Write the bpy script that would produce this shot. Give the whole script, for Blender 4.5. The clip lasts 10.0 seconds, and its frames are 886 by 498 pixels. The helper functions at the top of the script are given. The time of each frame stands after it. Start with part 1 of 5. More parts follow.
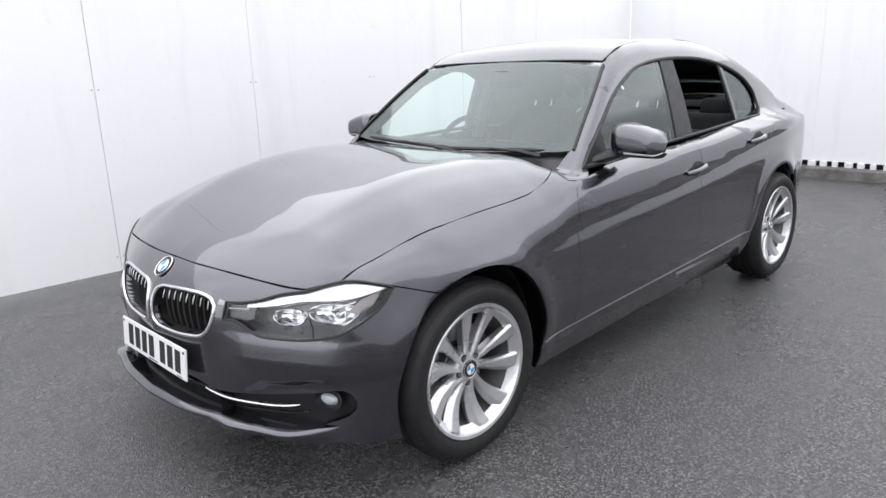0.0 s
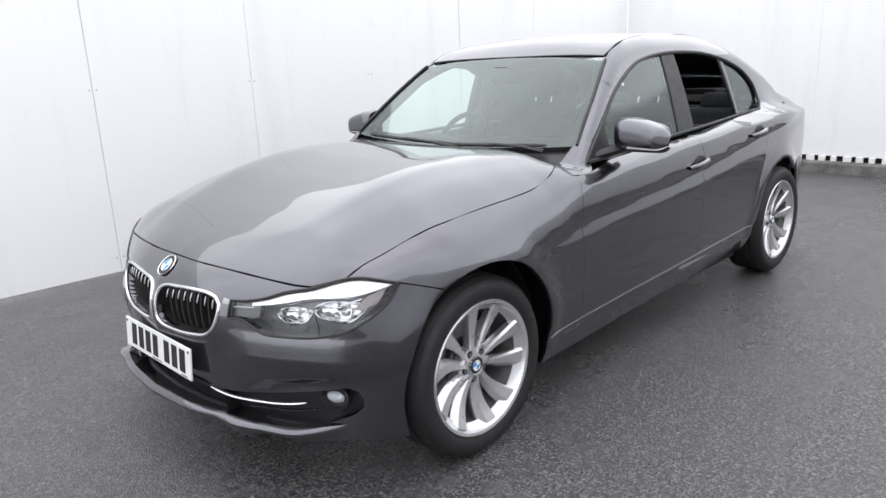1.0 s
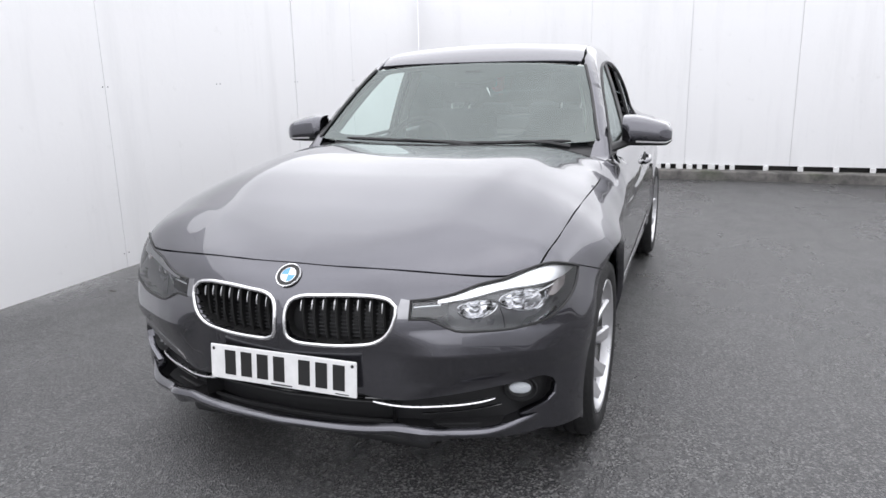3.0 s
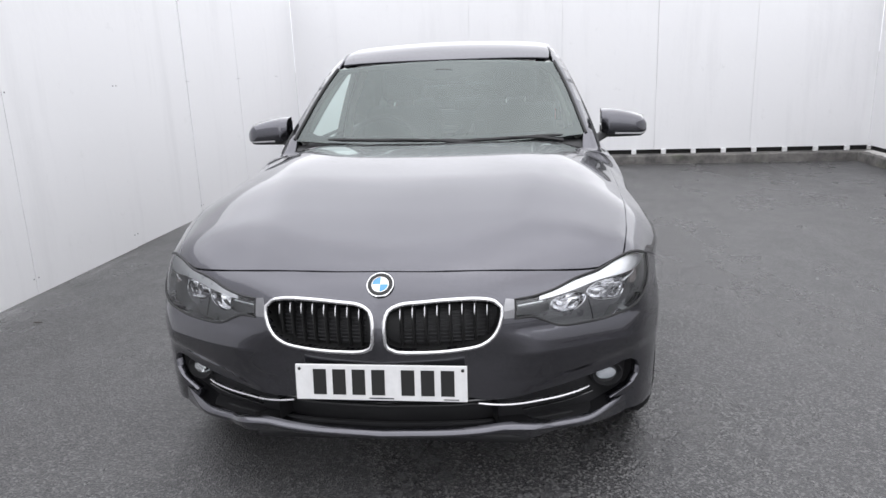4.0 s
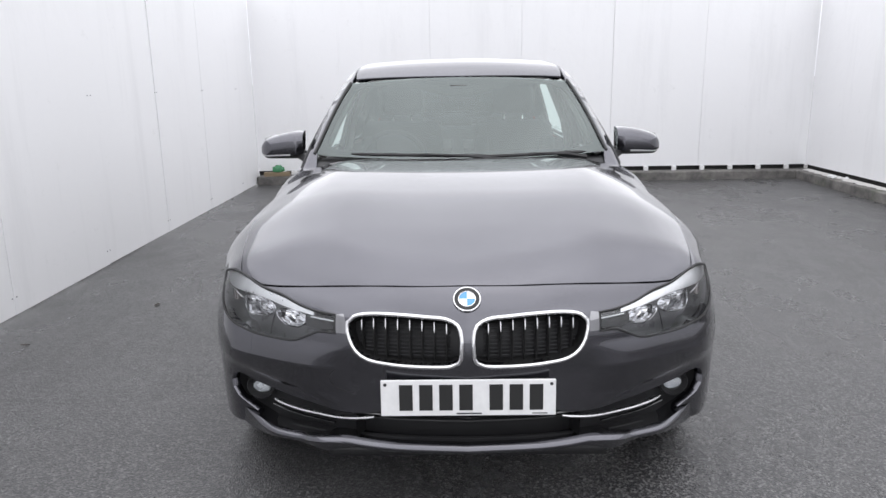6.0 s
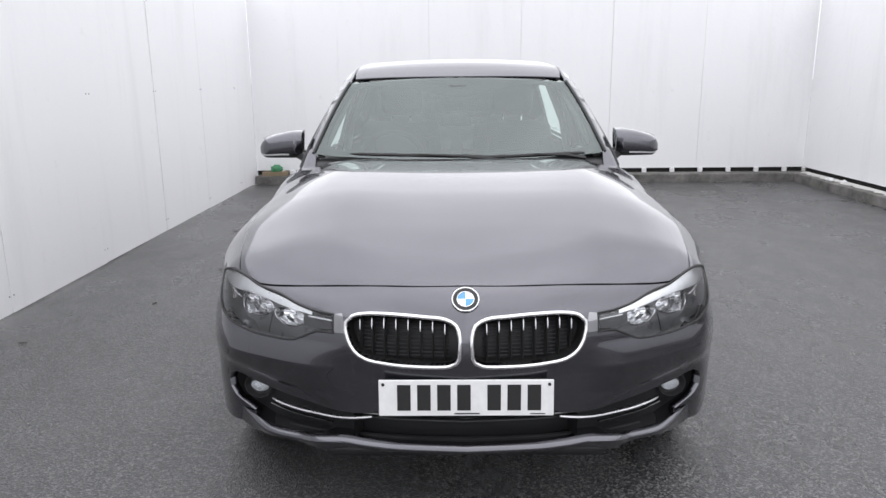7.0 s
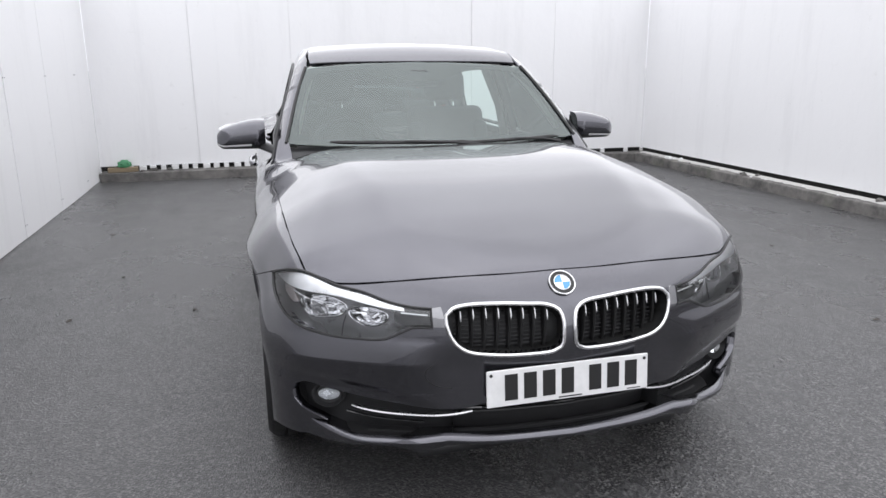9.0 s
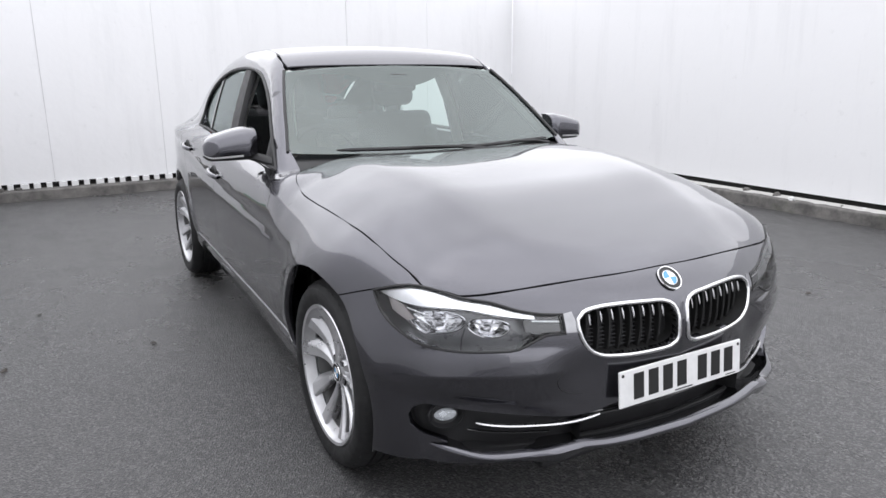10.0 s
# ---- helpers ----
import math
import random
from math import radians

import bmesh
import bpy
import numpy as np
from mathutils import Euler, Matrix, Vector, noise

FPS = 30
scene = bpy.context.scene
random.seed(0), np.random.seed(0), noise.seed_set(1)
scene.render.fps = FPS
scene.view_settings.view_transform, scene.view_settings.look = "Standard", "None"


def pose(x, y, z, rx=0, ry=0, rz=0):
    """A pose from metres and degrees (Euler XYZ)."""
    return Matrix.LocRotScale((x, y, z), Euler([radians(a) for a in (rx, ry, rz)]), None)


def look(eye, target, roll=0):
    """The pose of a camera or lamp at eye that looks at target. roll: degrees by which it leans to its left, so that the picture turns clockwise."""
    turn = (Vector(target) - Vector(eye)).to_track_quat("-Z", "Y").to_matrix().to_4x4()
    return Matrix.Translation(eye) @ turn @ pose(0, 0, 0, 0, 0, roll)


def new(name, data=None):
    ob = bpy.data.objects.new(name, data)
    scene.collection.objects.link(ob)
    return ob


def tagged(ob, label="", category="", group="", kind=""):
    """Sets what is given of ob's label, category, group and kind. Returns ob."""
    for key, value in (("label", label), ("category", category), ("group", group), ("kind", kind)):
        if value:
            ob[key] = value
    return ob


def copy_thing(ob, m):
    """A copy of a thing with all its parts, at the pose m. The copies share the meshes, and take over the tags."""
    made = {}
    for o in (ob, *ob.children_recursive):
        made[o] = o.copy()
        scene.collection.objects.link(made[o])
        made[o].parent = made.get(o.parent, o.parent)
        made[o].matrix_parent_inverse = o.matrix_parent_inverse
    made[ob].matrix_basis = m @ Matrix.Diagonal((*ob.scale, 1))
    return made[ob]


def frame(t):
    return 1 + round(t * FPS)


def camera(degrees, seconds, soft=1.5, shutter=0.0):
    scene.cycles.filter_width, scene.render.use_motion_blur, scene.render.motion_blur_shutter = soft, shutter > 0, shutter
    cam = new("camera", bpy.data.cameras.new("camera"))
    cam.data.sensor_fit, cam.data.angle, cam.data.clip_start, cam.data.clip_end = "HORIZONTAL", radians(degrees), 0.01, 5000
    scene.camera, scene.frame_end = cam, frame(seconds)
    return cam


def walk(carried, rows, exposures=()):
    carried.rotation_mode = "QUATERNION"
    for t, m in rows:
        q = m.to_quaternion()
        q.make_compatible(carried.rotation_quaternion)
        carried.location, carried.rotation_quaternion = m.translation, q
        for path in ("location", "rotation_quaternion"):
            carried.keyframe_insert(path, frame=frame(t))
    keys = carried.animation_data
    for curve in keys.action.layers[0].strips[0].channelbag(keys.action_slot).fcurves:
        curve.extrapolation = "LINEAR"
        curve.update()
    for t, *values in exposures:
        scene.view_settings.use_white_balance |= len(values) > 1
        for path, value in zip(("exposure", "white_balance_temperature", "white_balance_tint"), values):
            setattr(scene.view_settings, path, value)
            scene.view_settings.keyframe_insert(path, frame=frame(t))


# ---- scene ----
cam = camera(64.1, 10.0)
EXPOSURE, SKY, SUN = 0.74, 0.108, 0.5
PATH = [
    (0, (2.413, -0.888, 1.368), (1.032, 0.466, 0.859), -2.0),
    (0.5, (2.416, -0.883, 1.355), (1.03, 0.468, 0.851), -2.3),
    (1, (2.388, -0.901, 1.358), (1.013, 0.458, 0.845), -2.5),
    (1.5, (2.241, -1.046, 1.335), (0.933, 0.381, 0.834), -2.0),
    (2, (1.987, -1.241, 1.306), (0.831, 0.312, 0.803), -1.7),
    (2.2, (1.852, -1.333, 1.304), (0.745, 0.255, 0.8), -1.5),
    (3.3, (0.959, -1.765, 1.290), (0.429, 0.101, 0.803), -1.5),
    (3.5, (0.815, -1.783, 1.32), (0.366, 0.096, 0.805), -1.8),
    (4, (0.44, -1.886, 1.337), (0.2, 0.035, 0.833), -2.1),
    (4.5, (0.155, -1.887, 1.341), (0.049, 0.05, 0.856), -1.6),
    (5, (0.006, -1.909, 1.348), (-0.049, 0.032, 0.871), -1.3),
    (5.5, (-0.037, -1.924, 1.348), (-0.071, 0.02, 0.877), -1.1),
    (7, (-0.043, -1.926, 1.346), (-0.065, 0.019, 0.881), -0.5),
    (7.5, (-0.067, -1.93, 1.347), (-0.073, 0.014, 0.878), -0.3),
    (8, (-0.179, -1.926, 1.34), (-0.129, 0.017, 0.872), 0.2),
    (8.5, (-0.46, -1.862, 1.318), (-0.189, 0.066, 0.862), 0.2),
    (9, (-0.868, -1.766, 1.334), (-0.365, 0.104, 0.835), -0.3),
    (9.5, (-1.227, -1.584, 1.293), (-0.5, 0.217, 0.816), -0.1),
    (10, (-1.626, -1.367, 1.323), (-0.667, 0.32, 0.838), -0.5),
]
walk(cam, [(t, look(eye, target, roll)) for t, eye, target, roll in PATH], [(0, EXPOSURE + 0.06), (2, EXPOSURE + 0.06), (3.5, EXPOSURE - 0.09), (5, EXPOSURE - 0.15), (9, EXPOSURE - 0.15), (10, EXPOSURE - 0.08)])

# ---- light: an overcast sky and a very soft high sun ----
world = bpy.data.worlds.new("overcast_sky")
scene.world = world
world.use_nodes = True
wn, wl = world.node_tree.nodes, world.node_tree.links
sky = wn.new("ShaderNodeTexSky")
sky.sky_type, sky.sun_disc = "NISHITA", False
sky.sun_elevation, sky.sun_rotation = radians(84), radians(60)
sky.air_density, sky.dust_density, sky.ozone_density = 1.0, 6.0, 1.0
grey = wn.new("ShaderNodeHueSaturation")
grey.inputs["Saturation"].default_value = 0.12
wl.new(sky.outputs[0], grey.inputs["Color"])
# a cloud layer brighter overhead than at the horizon
up = wn.new("ShaderNodeSeparateXYZ")
wl.new(wn.new("ShaderNodeTexCoord").outputs["Generated"], up.inputs[0])
rise = wn.new("ShaderNodeMapRange")
rise.inputs["From Min"].default_value, rise.inputs["From Max"].default_value = 0.0, 1.0
rise.inputs["To Min"].default_value, rise.inputs["To Max"].default_value = 0.74, 1.0
wl.new(up.outputs["Z"], rise.inputs[0])
layer = wn.new("ShaderNodeMix")
layer.data_type, layer.blend_type = "RGBA", "MULTIPLY"
layer.inputs[0].default_value = 1.0
layer.inputs[6].default_value = (12.6, 12.75, 13.55, 1)
puff = wn.new("ShaderNodeTexNoise")
puff.inputs["Scale"].default_value, puff.inputs["Detail"].default_value = 3.2, 5.0
wl.new(up.inputs[0].links[0].from_socket, puff.inputs["Vector"])
thick = wn.new("ShaderNodeMapRange")
thick.inputs["From Min"].default_value, thick.inputs["From Max"].default_value = 0.30, 0.70
thick.inputs["To Min"].default_value, thick.inputs["To Max"].default_value = 0.82, 1.18
wl.new(puff.outputs["Fac"], thick.inputs[0])
both_two = wn.new("ShaderNodeMath")
both_two.operation = "MULTIPLY"
wl.new(rise.outputs[0], both_two.inputs[0])
wl.new(thick.outputs[0], both_two.inputs[1])
wl.new(both_two.outputs[0], layer.inputs[7])
cloud = wn.new("ShaderNodeMix")
cloud.data_type = "RGBA"
cloud.inputs[0].default_value = 0.92
wl.new(grey.outputs[0], cloud.inputs[6])
wl.new(layer.outputs[2], cloud.inputs[7])
wl.new(cloud.outputs[2], wn["Background"].inputs[0])
wn["Background"].inputs[1].default_value = SKY
sun_data = bpy.data.lights.new("soft_sun", "SUN")
sun_data.energy, sun_data.angle, sun_data.color = SUN, radians(176), (1.0, 0.98, 0.96)
sun = new("soft_sun", sun_data)
sun.matrix_world = look((0.1, 0.9, 9), (0, 1, 0))


# ---- materials ----
class Nodes:
    """A small builder of node materials on the Principled shader."""

    def __init__(self, name):
        self.mat = bpy.data.materials.new(name)
        self.mat.use_nodes = True
        self.n, self.l = self.mat.node_tree.nodes, self.mat.node_tree.links
        self.bsdf = self.n["Principled BSDF"]

    def set(self, **kw):
        names = dict(color="Base Color", metal="Metallic", rough="Roughness", coat="Coat Weight", coat_rough="Coat Roughness", coat_ior="Coat IOR",
                     ior="IOR", trans="Transmission Weight", alpha="Alpha", emit="Emission Color", power="Emission Strength", spec="Specular IOR Level")
        for k, v in kw.items():
            sock = self.bsdf.inputs[names[k]]
            if isinstance(v, bpy.types.NodeSocket):
                self.l.new(v, sock)
            else:
                sock.default_value = (*v, 1) if isinstance(v, tuple) and len(v) == 3 else v
        return self

    def coords(self, kind="Object"):
        return self.n.new("ShaderNodeTexCoord").outputs[kind]

    def noise(self, scale, detail=4, rough=0.6, vector=None, stretch=None):
        v = vector or self.coords()
        if stretch:
            m = self.n.new("ShaderNodeMapping")
            m.inputs["Scale"].default_value = stretch
            self.l.new(v, m.inputs[0])
            v = m.outputs[0]
        t = self.n.new("ShaderNodeTexNoise")
        t.inputs["Scale"].default_value, t.inputs["Detail"].default_value, t.inputs["Roughness"].default_value = scale, detail, rough
        self.l.new(v, t.inputs["Vector"])
        return t.outputs["Fac"]

    def voronoi(self, scale, out="Distance", feature="F1"):
        t = self.n.new("ShaderNodeTexVoronoi")
        t.feature = feature
        t.inputs["Scale"].default_value = scale
        self.l.new(self.coords(), t.inputs["Vector"])
        return t.outputs[out]

    def ramp(self, fac, *stops):
        r = self.n.new("ShaderNodeValToRGB")
        els = r.color_ramp.elements
        while len(els) < len(stops):
            els.new(0.5)
        for e, (p, c) in zip(els, stops):
            e.position = p
            e.color = (c, c, c, 1) if isinstance(c, (int, float)) else (*c, 1)
        self.l.new(fac, r.inputs[0])
        return r.outputs[0]

    def mix(self, fac, a, b, how="MIX"):
        m = self.n.new("ShaderNodeMix")
        m.data_type, m.blend_type = "RGBA", how
        for sock, v in ((m.inputs[0], fac), (m.inputs[6], a), (m.inputs[7], b)):
            if isinstance(v, bpy.types.NodeSocket):
                self.l.new(v, sock)
            else:
                sock.default_value = (*v, 1) if isinstance(v, tuple) else v
        return m.outputs[2]

    def bump(self, height, strength, distance):
        b = self.n.new("ShaderNodeBump")
        b.inputs["Strength"].default_value, b.inputs["Distance"].default_value = strength, distance
        self.l.new(height, b.inputs["Height"])
        self.l.new(b.outputs[0], self.bsdf.inputs["Normal"])
        return self


def plain(name, color, rough=0.5, metal=0.0, grain=0.0, scale=300, **kw):
    m = Nodes(name)
    lo, hi = tuple(c * 0.85 for c in color), tuple(min(1, c * 1.12) for c in color)
    m.set(color=m.mix(m.noise(scale * 0.1, 3), lo, hi), rough=m.ramp(m.noise(scale * 0.05, 5), (0.3, rough * 0.85), (0.7, min(1, rough * 1.15))), metal=metal, **kw)
    if grain:
        m.bump(m.noise(scale, 3), grain, 0.002)
    return m.mat


def car_paint():
    m = Nodes("grey_metallic_paint")
    flake = m.voronoi(2600, "Color")
    sep = m.n.new("ShaderNodeSeparateColor")
    m.l.new(flake, sep.inputs[0])
    c = m.mix(sep.outputs[0], (0.057, 0.0565, 0.066), (0.113, 0.112, 0.130))
    m.set(color=c, metal=1.0, rough=0.25, coat=1.0, coat_ior=1.62, coat_rough=m.ramp(m.noise(3, 5), (0.35, 0.004), (0.75, 0.015)))
    return m.mat


def asphalt():
    m = Nodes("wet_asphalt")
    stones = m.voronoi(150, "Color")
    sep = m.n.new("ShaderNodeSeparateColor")
    m.l.new(stones, sep.inputs[0])
    big = m.noise(0.55, 5, 0.65)
    c = m.mix(m.ramp(sep.outputs[0], (0.15, 0.0), (0.70, 0.30), (0.95, 1.0)), (0.024, 0.024, 0.026), (0.170, 0.168, 0.166))
    c = m.mix(m.ramp(big, (0.35, 0.0), (0.7, 0.40)), c, (0.078, 0.076, 0.075))
    damp = m.noise(0.8, 6, 0.7, stretch=(1.0, 0.6, 1.0))
    m.set(color=c, rough=m.ramp(damp, (0.36, 0.20), (0.50, 0.31), (0.68, 0.48)), spec=0.6)
    h = m.mix(0.35, m.voronoi(150), m.noise(320, 3))
    m.bump(h, 0.85, 0.006)
    return m.mat


def wall_sheet():
    m = Nodes("white_painted_sheet")
    streak = m.noise(1.6, 6, 0.7, stretch=(2.2, 2.2, 0.22))
    c = m.mix(m.ramp(streak, (0.52, 0.0), (0.85, 0.6)), (0.80, 0.80, 0.81), (0.66, 0.66, 0.67))
    dirt = m.noise(7, 6, 0.75)
    c = m.mix(m.ramp(dirt, (0.62, 0.0), (0.8, 0.35)), c, (0.50, 0.50, 0.49))
    m.set(color=c, rough=0.55)
    m.bump(m.noise(2.2, 4), 0.35, 0.02)
    return m.mat


def concrete():
    m = Nodes("weathered_concrete")
    c = m.mix(m.ramp(m.noise(5, 6, 0.7), (0.35, 0.0), (0.65, 1.0)), (0.07, 0.068, 0.065), (0.20, 0.19, 0.18))
    c = m.mix(m.ramp(m.noise(2.0, 5), (0.55, 0.0), (0.7, 0.5)), c, (0.09, 0.11, 0.06))
    m.set(color=c, rough=0.85)
    m.bump(m.noise(60, 5), 0.7, 0.01)
    return m.mat


def clear_glass(name, tint, rough=0.0):
    m = Nodes(name)
    m.set(color=tint, trans=1.0, rough=rough, ior=1.45)
    return m.mat


def thin_glass(name, tint, ior=1.5, skin=(0.88, 0.96, 0.94, 1), blur=0.12):
    """Thin window glass: a straight-through part and a mirror-like skin."""
    m = Nodes(name)
    t, g = m.n.new("ShaderNodeBsdfTransparent"), m.n.new("ShaderNodeBsdfGlossy")
    f, x = m.n.new("ShaderNodeFresnel"), m.n.new("ShaderNodeMixShader")
    t.inputs[0].default_value = (*tint, 1)
    g.inputs["Color"].default_value = skin
    g.inputs["Roughness"].default_value = blur
    f.inputs[0].default_value = ior
    m.l.new(f.outputs[0], x.inputs[0])
    m.l.new(t.outputs[0], x.inputs[1])
    m.l.new(g.outputs[0], x.inputs[2])
    m.l.new(x.outputs[0], m.n["Material Output"].inputs[0])
    return m.mat


PAINT = car_paint()
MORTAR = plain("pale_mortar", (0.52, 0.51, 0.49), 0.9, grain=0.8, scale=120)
ASPHALT, SHEET, CONCRETE = asphalt(), wall_sheet(), concrete()
GLASS = thin_glass("green_tinted_window_glass", (0.54, 0.66, 0.62), 1.98, blur=0.03)
SIDE_GLASS = thin_glass("tinted_side_glass", (0.76, 0.88, 0.85), 1.78)
LENS = thin_glass("clear_lamp_cover", (0.93, 0.94, 0.95), 1.45, (1, 1, 1, 1), 0.02)
CHROME = plain("bright_chrome", (0.82, 0.82, 0.83), 0.10, 1.0)
DARK_CHROME = plain("dark_chrome", (0.30, 0.30, 0.31), 0.08, 1.0)
SATIN = plain("satin_aluminium", (0.66, 0.66, 0.67), 0.28, 1.0)
ALLOY = plain("silver_wheel_paint", (0.62, 0.62, 0.635), 0.30, 0.75, coat=0.8)
BLACK = plain("black_plastic", (0.016, 0.016, 0.017), 0.5, grain=0.15)
GLOSS_BLACK = plain("gloss_black_trim", (0.010, 0.010, 0.011), 0.12, coat=1.0)
RUBBER = plain("tyre_rubber", (0.009, 0.009, 0.0095), 0.68, grain=0.3, scale=500)
CLOTH = plain("dark_seat_cloth", (0.022, 0.022, 0.024), 0.9, grain=0.5, scale=700)
DASH = plain("dark_dashboard_plastic", (0.030, 0.030, 0.032), 0.65, grain=0.4, scale=900)
LINER = plain("pale_headlining", (0.42, 0.42, 0.41), 0.95, grain=0.3)
LAMP_IN = plain("smoked_lamp_housing", (0.18, 0.18, 0.185), 0.30, 0.3, coat=0.5)
BOWL = plain("faceted_lamp_bowl", (0.86, 0.86, 0.87), 0.10, 1.0)
JOINT = plain("grey_wall_frame", (0.28, 0.28, 0.28), 0.8)
WHITE_P = plain("white_plate", (0.74, 0.74, 0.74), 0.45)
INK = plain("black_ink", (0.012, 0.012, 0.012), 0.5)
BLUE = plain("blue_enamel", (0.06, 0.28, 0.55), 0.2, coat=1.0)
WHITE_E = plain("white_enamel", (0.80, 0.80, 0.80), 0.2, coat=1.0)
RED_L = plain("red_lamp_plastic", (0.45, 0.02, 0.02), 0.12, coat=1.0)
DRL = plain("milky_light_guide", (0.88, 0.89, 0.90), 0.25, 0.5, coat=1.0)
BAND = plain("bright_lamp_band", (0.90, 0.90, 0.91), 0.30, 1.0)
MIRROR = plain("silvered_mirror", (0.88, 0.88, 0.88), 0.03, 1.0)
# the wheel alloy again, darkened in colour for the shade inside the rim
ALLOY_SHADE = plain("shade_darkened_alloy", (0.20, 0.20, 0.20), 0.5, 0.6)
DISC = plain("brake_disc_steel", (0.30, 0.30, 0.31), 0.35, 1.0)
AMBER = plain("pale_side_reflector", (0.40, 0.36, 0.35), 0.2, 0.4, coat=1.0)
LEAF = plain("dull_green_plastic", (0.05, 0.22, 0.10), 0.5)
FOOTING = plain("near_black_board", (0.015, 0.015, 0.014), 0.9)
WOOD = plain("weathered_wood", (0.22, 0.17, 0.11), 0.85, grain=0.6, scale=80)
DEBRIS = plain("dark_wet_leaf", (0.03, 0.022, 0.016), 0.7)


# ---- mesh helpers ----
def mesh_object(name, verts, faces, material, parent=None, label="", normals=None, smooth=True):
    me = bpy.data.meshes.new(name)
    me.from_pydata([tuple(map(float, v)) for v in verts], [], [tuple(map(int, f)) for f in faces])
    me.materials.append(material)
    if smooth:
        me.shade_smooth()
    if normals is not None:
        me.normals_split_custom_set_from_vertices([tuple(map(float, n)) for n in normals])
    ob = new(name, me)
    ob.parent = parent
    return tagged(ob, label)


def part(name, bm, material, parent=None, label="", smooth=False, m=None):
    bmesh.ops.recalc_face_normals(bm, faces=bm.faces)
    if m is not None:
        bm.transform(m)
        if m.determinant() < 0:
            bmesh.ops.reverse_faces(bm, faces=bm.faces)
    me = bpy.data.meshes.new(name)
    bm.to_mesh(me)
    bm.free()
    me.materials.append(material)
    if smooth:
        me.shade_smooth()
        me.set_sharp_from_angle(angle=radians(40))
    ob = new(name, me)
    ob.parent = parent
    return tagged(ob, label)


def box(x0, x1, y0, y1, z0, z1, bevel=0.0, seg=2, bm=None):
    bm = bm or bmesh.new()
    made = bmesh.ops.create_cube(bm, size=1)["verts"]
    for v in made:
        v.co = ((x0 + x1) / 2 + v.co.x * (x1 - x0), (y0 + y1) / 2 + v.co.y * (y1 - y0), (z0 + z1) / 2 + v.co.z * (z1 - z0))
    if bevel:
        bmesh.ops.bevel(bm, geom=list({e for v in made for e in v.link_edges}), offset=bevel, segments=seg, affect="EDGES", profile=0.5)
    return bm


def lathe(profile, n=48, axis="x", bm=None, closed=False):
    """Turns (radius, height) pairs about an axis."""
    bm = bm or bmesh.new()
    rings = []
    for i in range(n):
        a = 2 * math.pi * i / n
        ring = []
        for r, h in profile:
            p = {"x": (h, r * math.cos(a), r * math.sin(a)), "y": (r * math.cos(a), h, r * math.sin(a)), "z": (r * math.cos(a), r * math.sin(a), h)}[axis]
            ring.append(bm.verts.new(p))
        rings.append(ring)
    k = len(profile)
    for i in range(n):
        a, b = rings[i], rings[(i + 1) % n]
        for j in range(k if closed else k - 1):
            q = (j + 1) % k
            bm.faces.new((a[j], a[q], b[q], b[j]))
    if not closed:
        for j, flip in ((0, 1), (k - 1, 0)):
            if profile[j][0] > 1e-5:
                loop = [rings[i][j] for i in range(n)]
                bm.faces.new(loop[::-1] if flip else loop)
    bmesh.ops.remove_doubles(bm, verts=bm.verts, dist=1e-5)
    return bm


def tube(path, radius, n=8, bm=None, closed=False, flat=1.0, up=(0, 0, 1)):
    """A tube along points; radius may be one number or one per point; flat squeezes it along up."""
    bm = bm or bmesh.new()
    P = [Vector(p) for p in path]
    rs = [radius] * len(P) if isinstance(radius, (int, float)) else list(radius)
    rings = []
    for i, p in enumerate(P):
        a, b = (P[(i - 1) % len(P)], P[(i + 1) % len(P)]) if closed else (P[max(i - 1, 0)], P[min(i + 1, len(P) - 1)])
        d = (b - a).normalized()
        s = d.cross(Vector(up))
        s = s.normalized() if s.length > 1e-4 else d.orthogonal().normalized()
        u = s.cross(d).normalized()
        rings.append([bm.verts.new(p + rs[i] * (math.cos(2 * math.pi * k / n) * s + flat * math.sin(2 * math.pi * k / n) * u)) for k in range(n)])
    last = len(rings) if closed else len(rings) - 1
    for i in range(last):
        a, b = rings[i], rings[(i + 1) % len(rings)]
        for k in range(n):
            bm.faces.new((a[k], a[(k + 1) % n], b[(k + 1) % n], b[k]))
    if not closed:
        bm.faces.new(rings[0][::-1])
        bm.faces.new(rings[-1])
    return bm


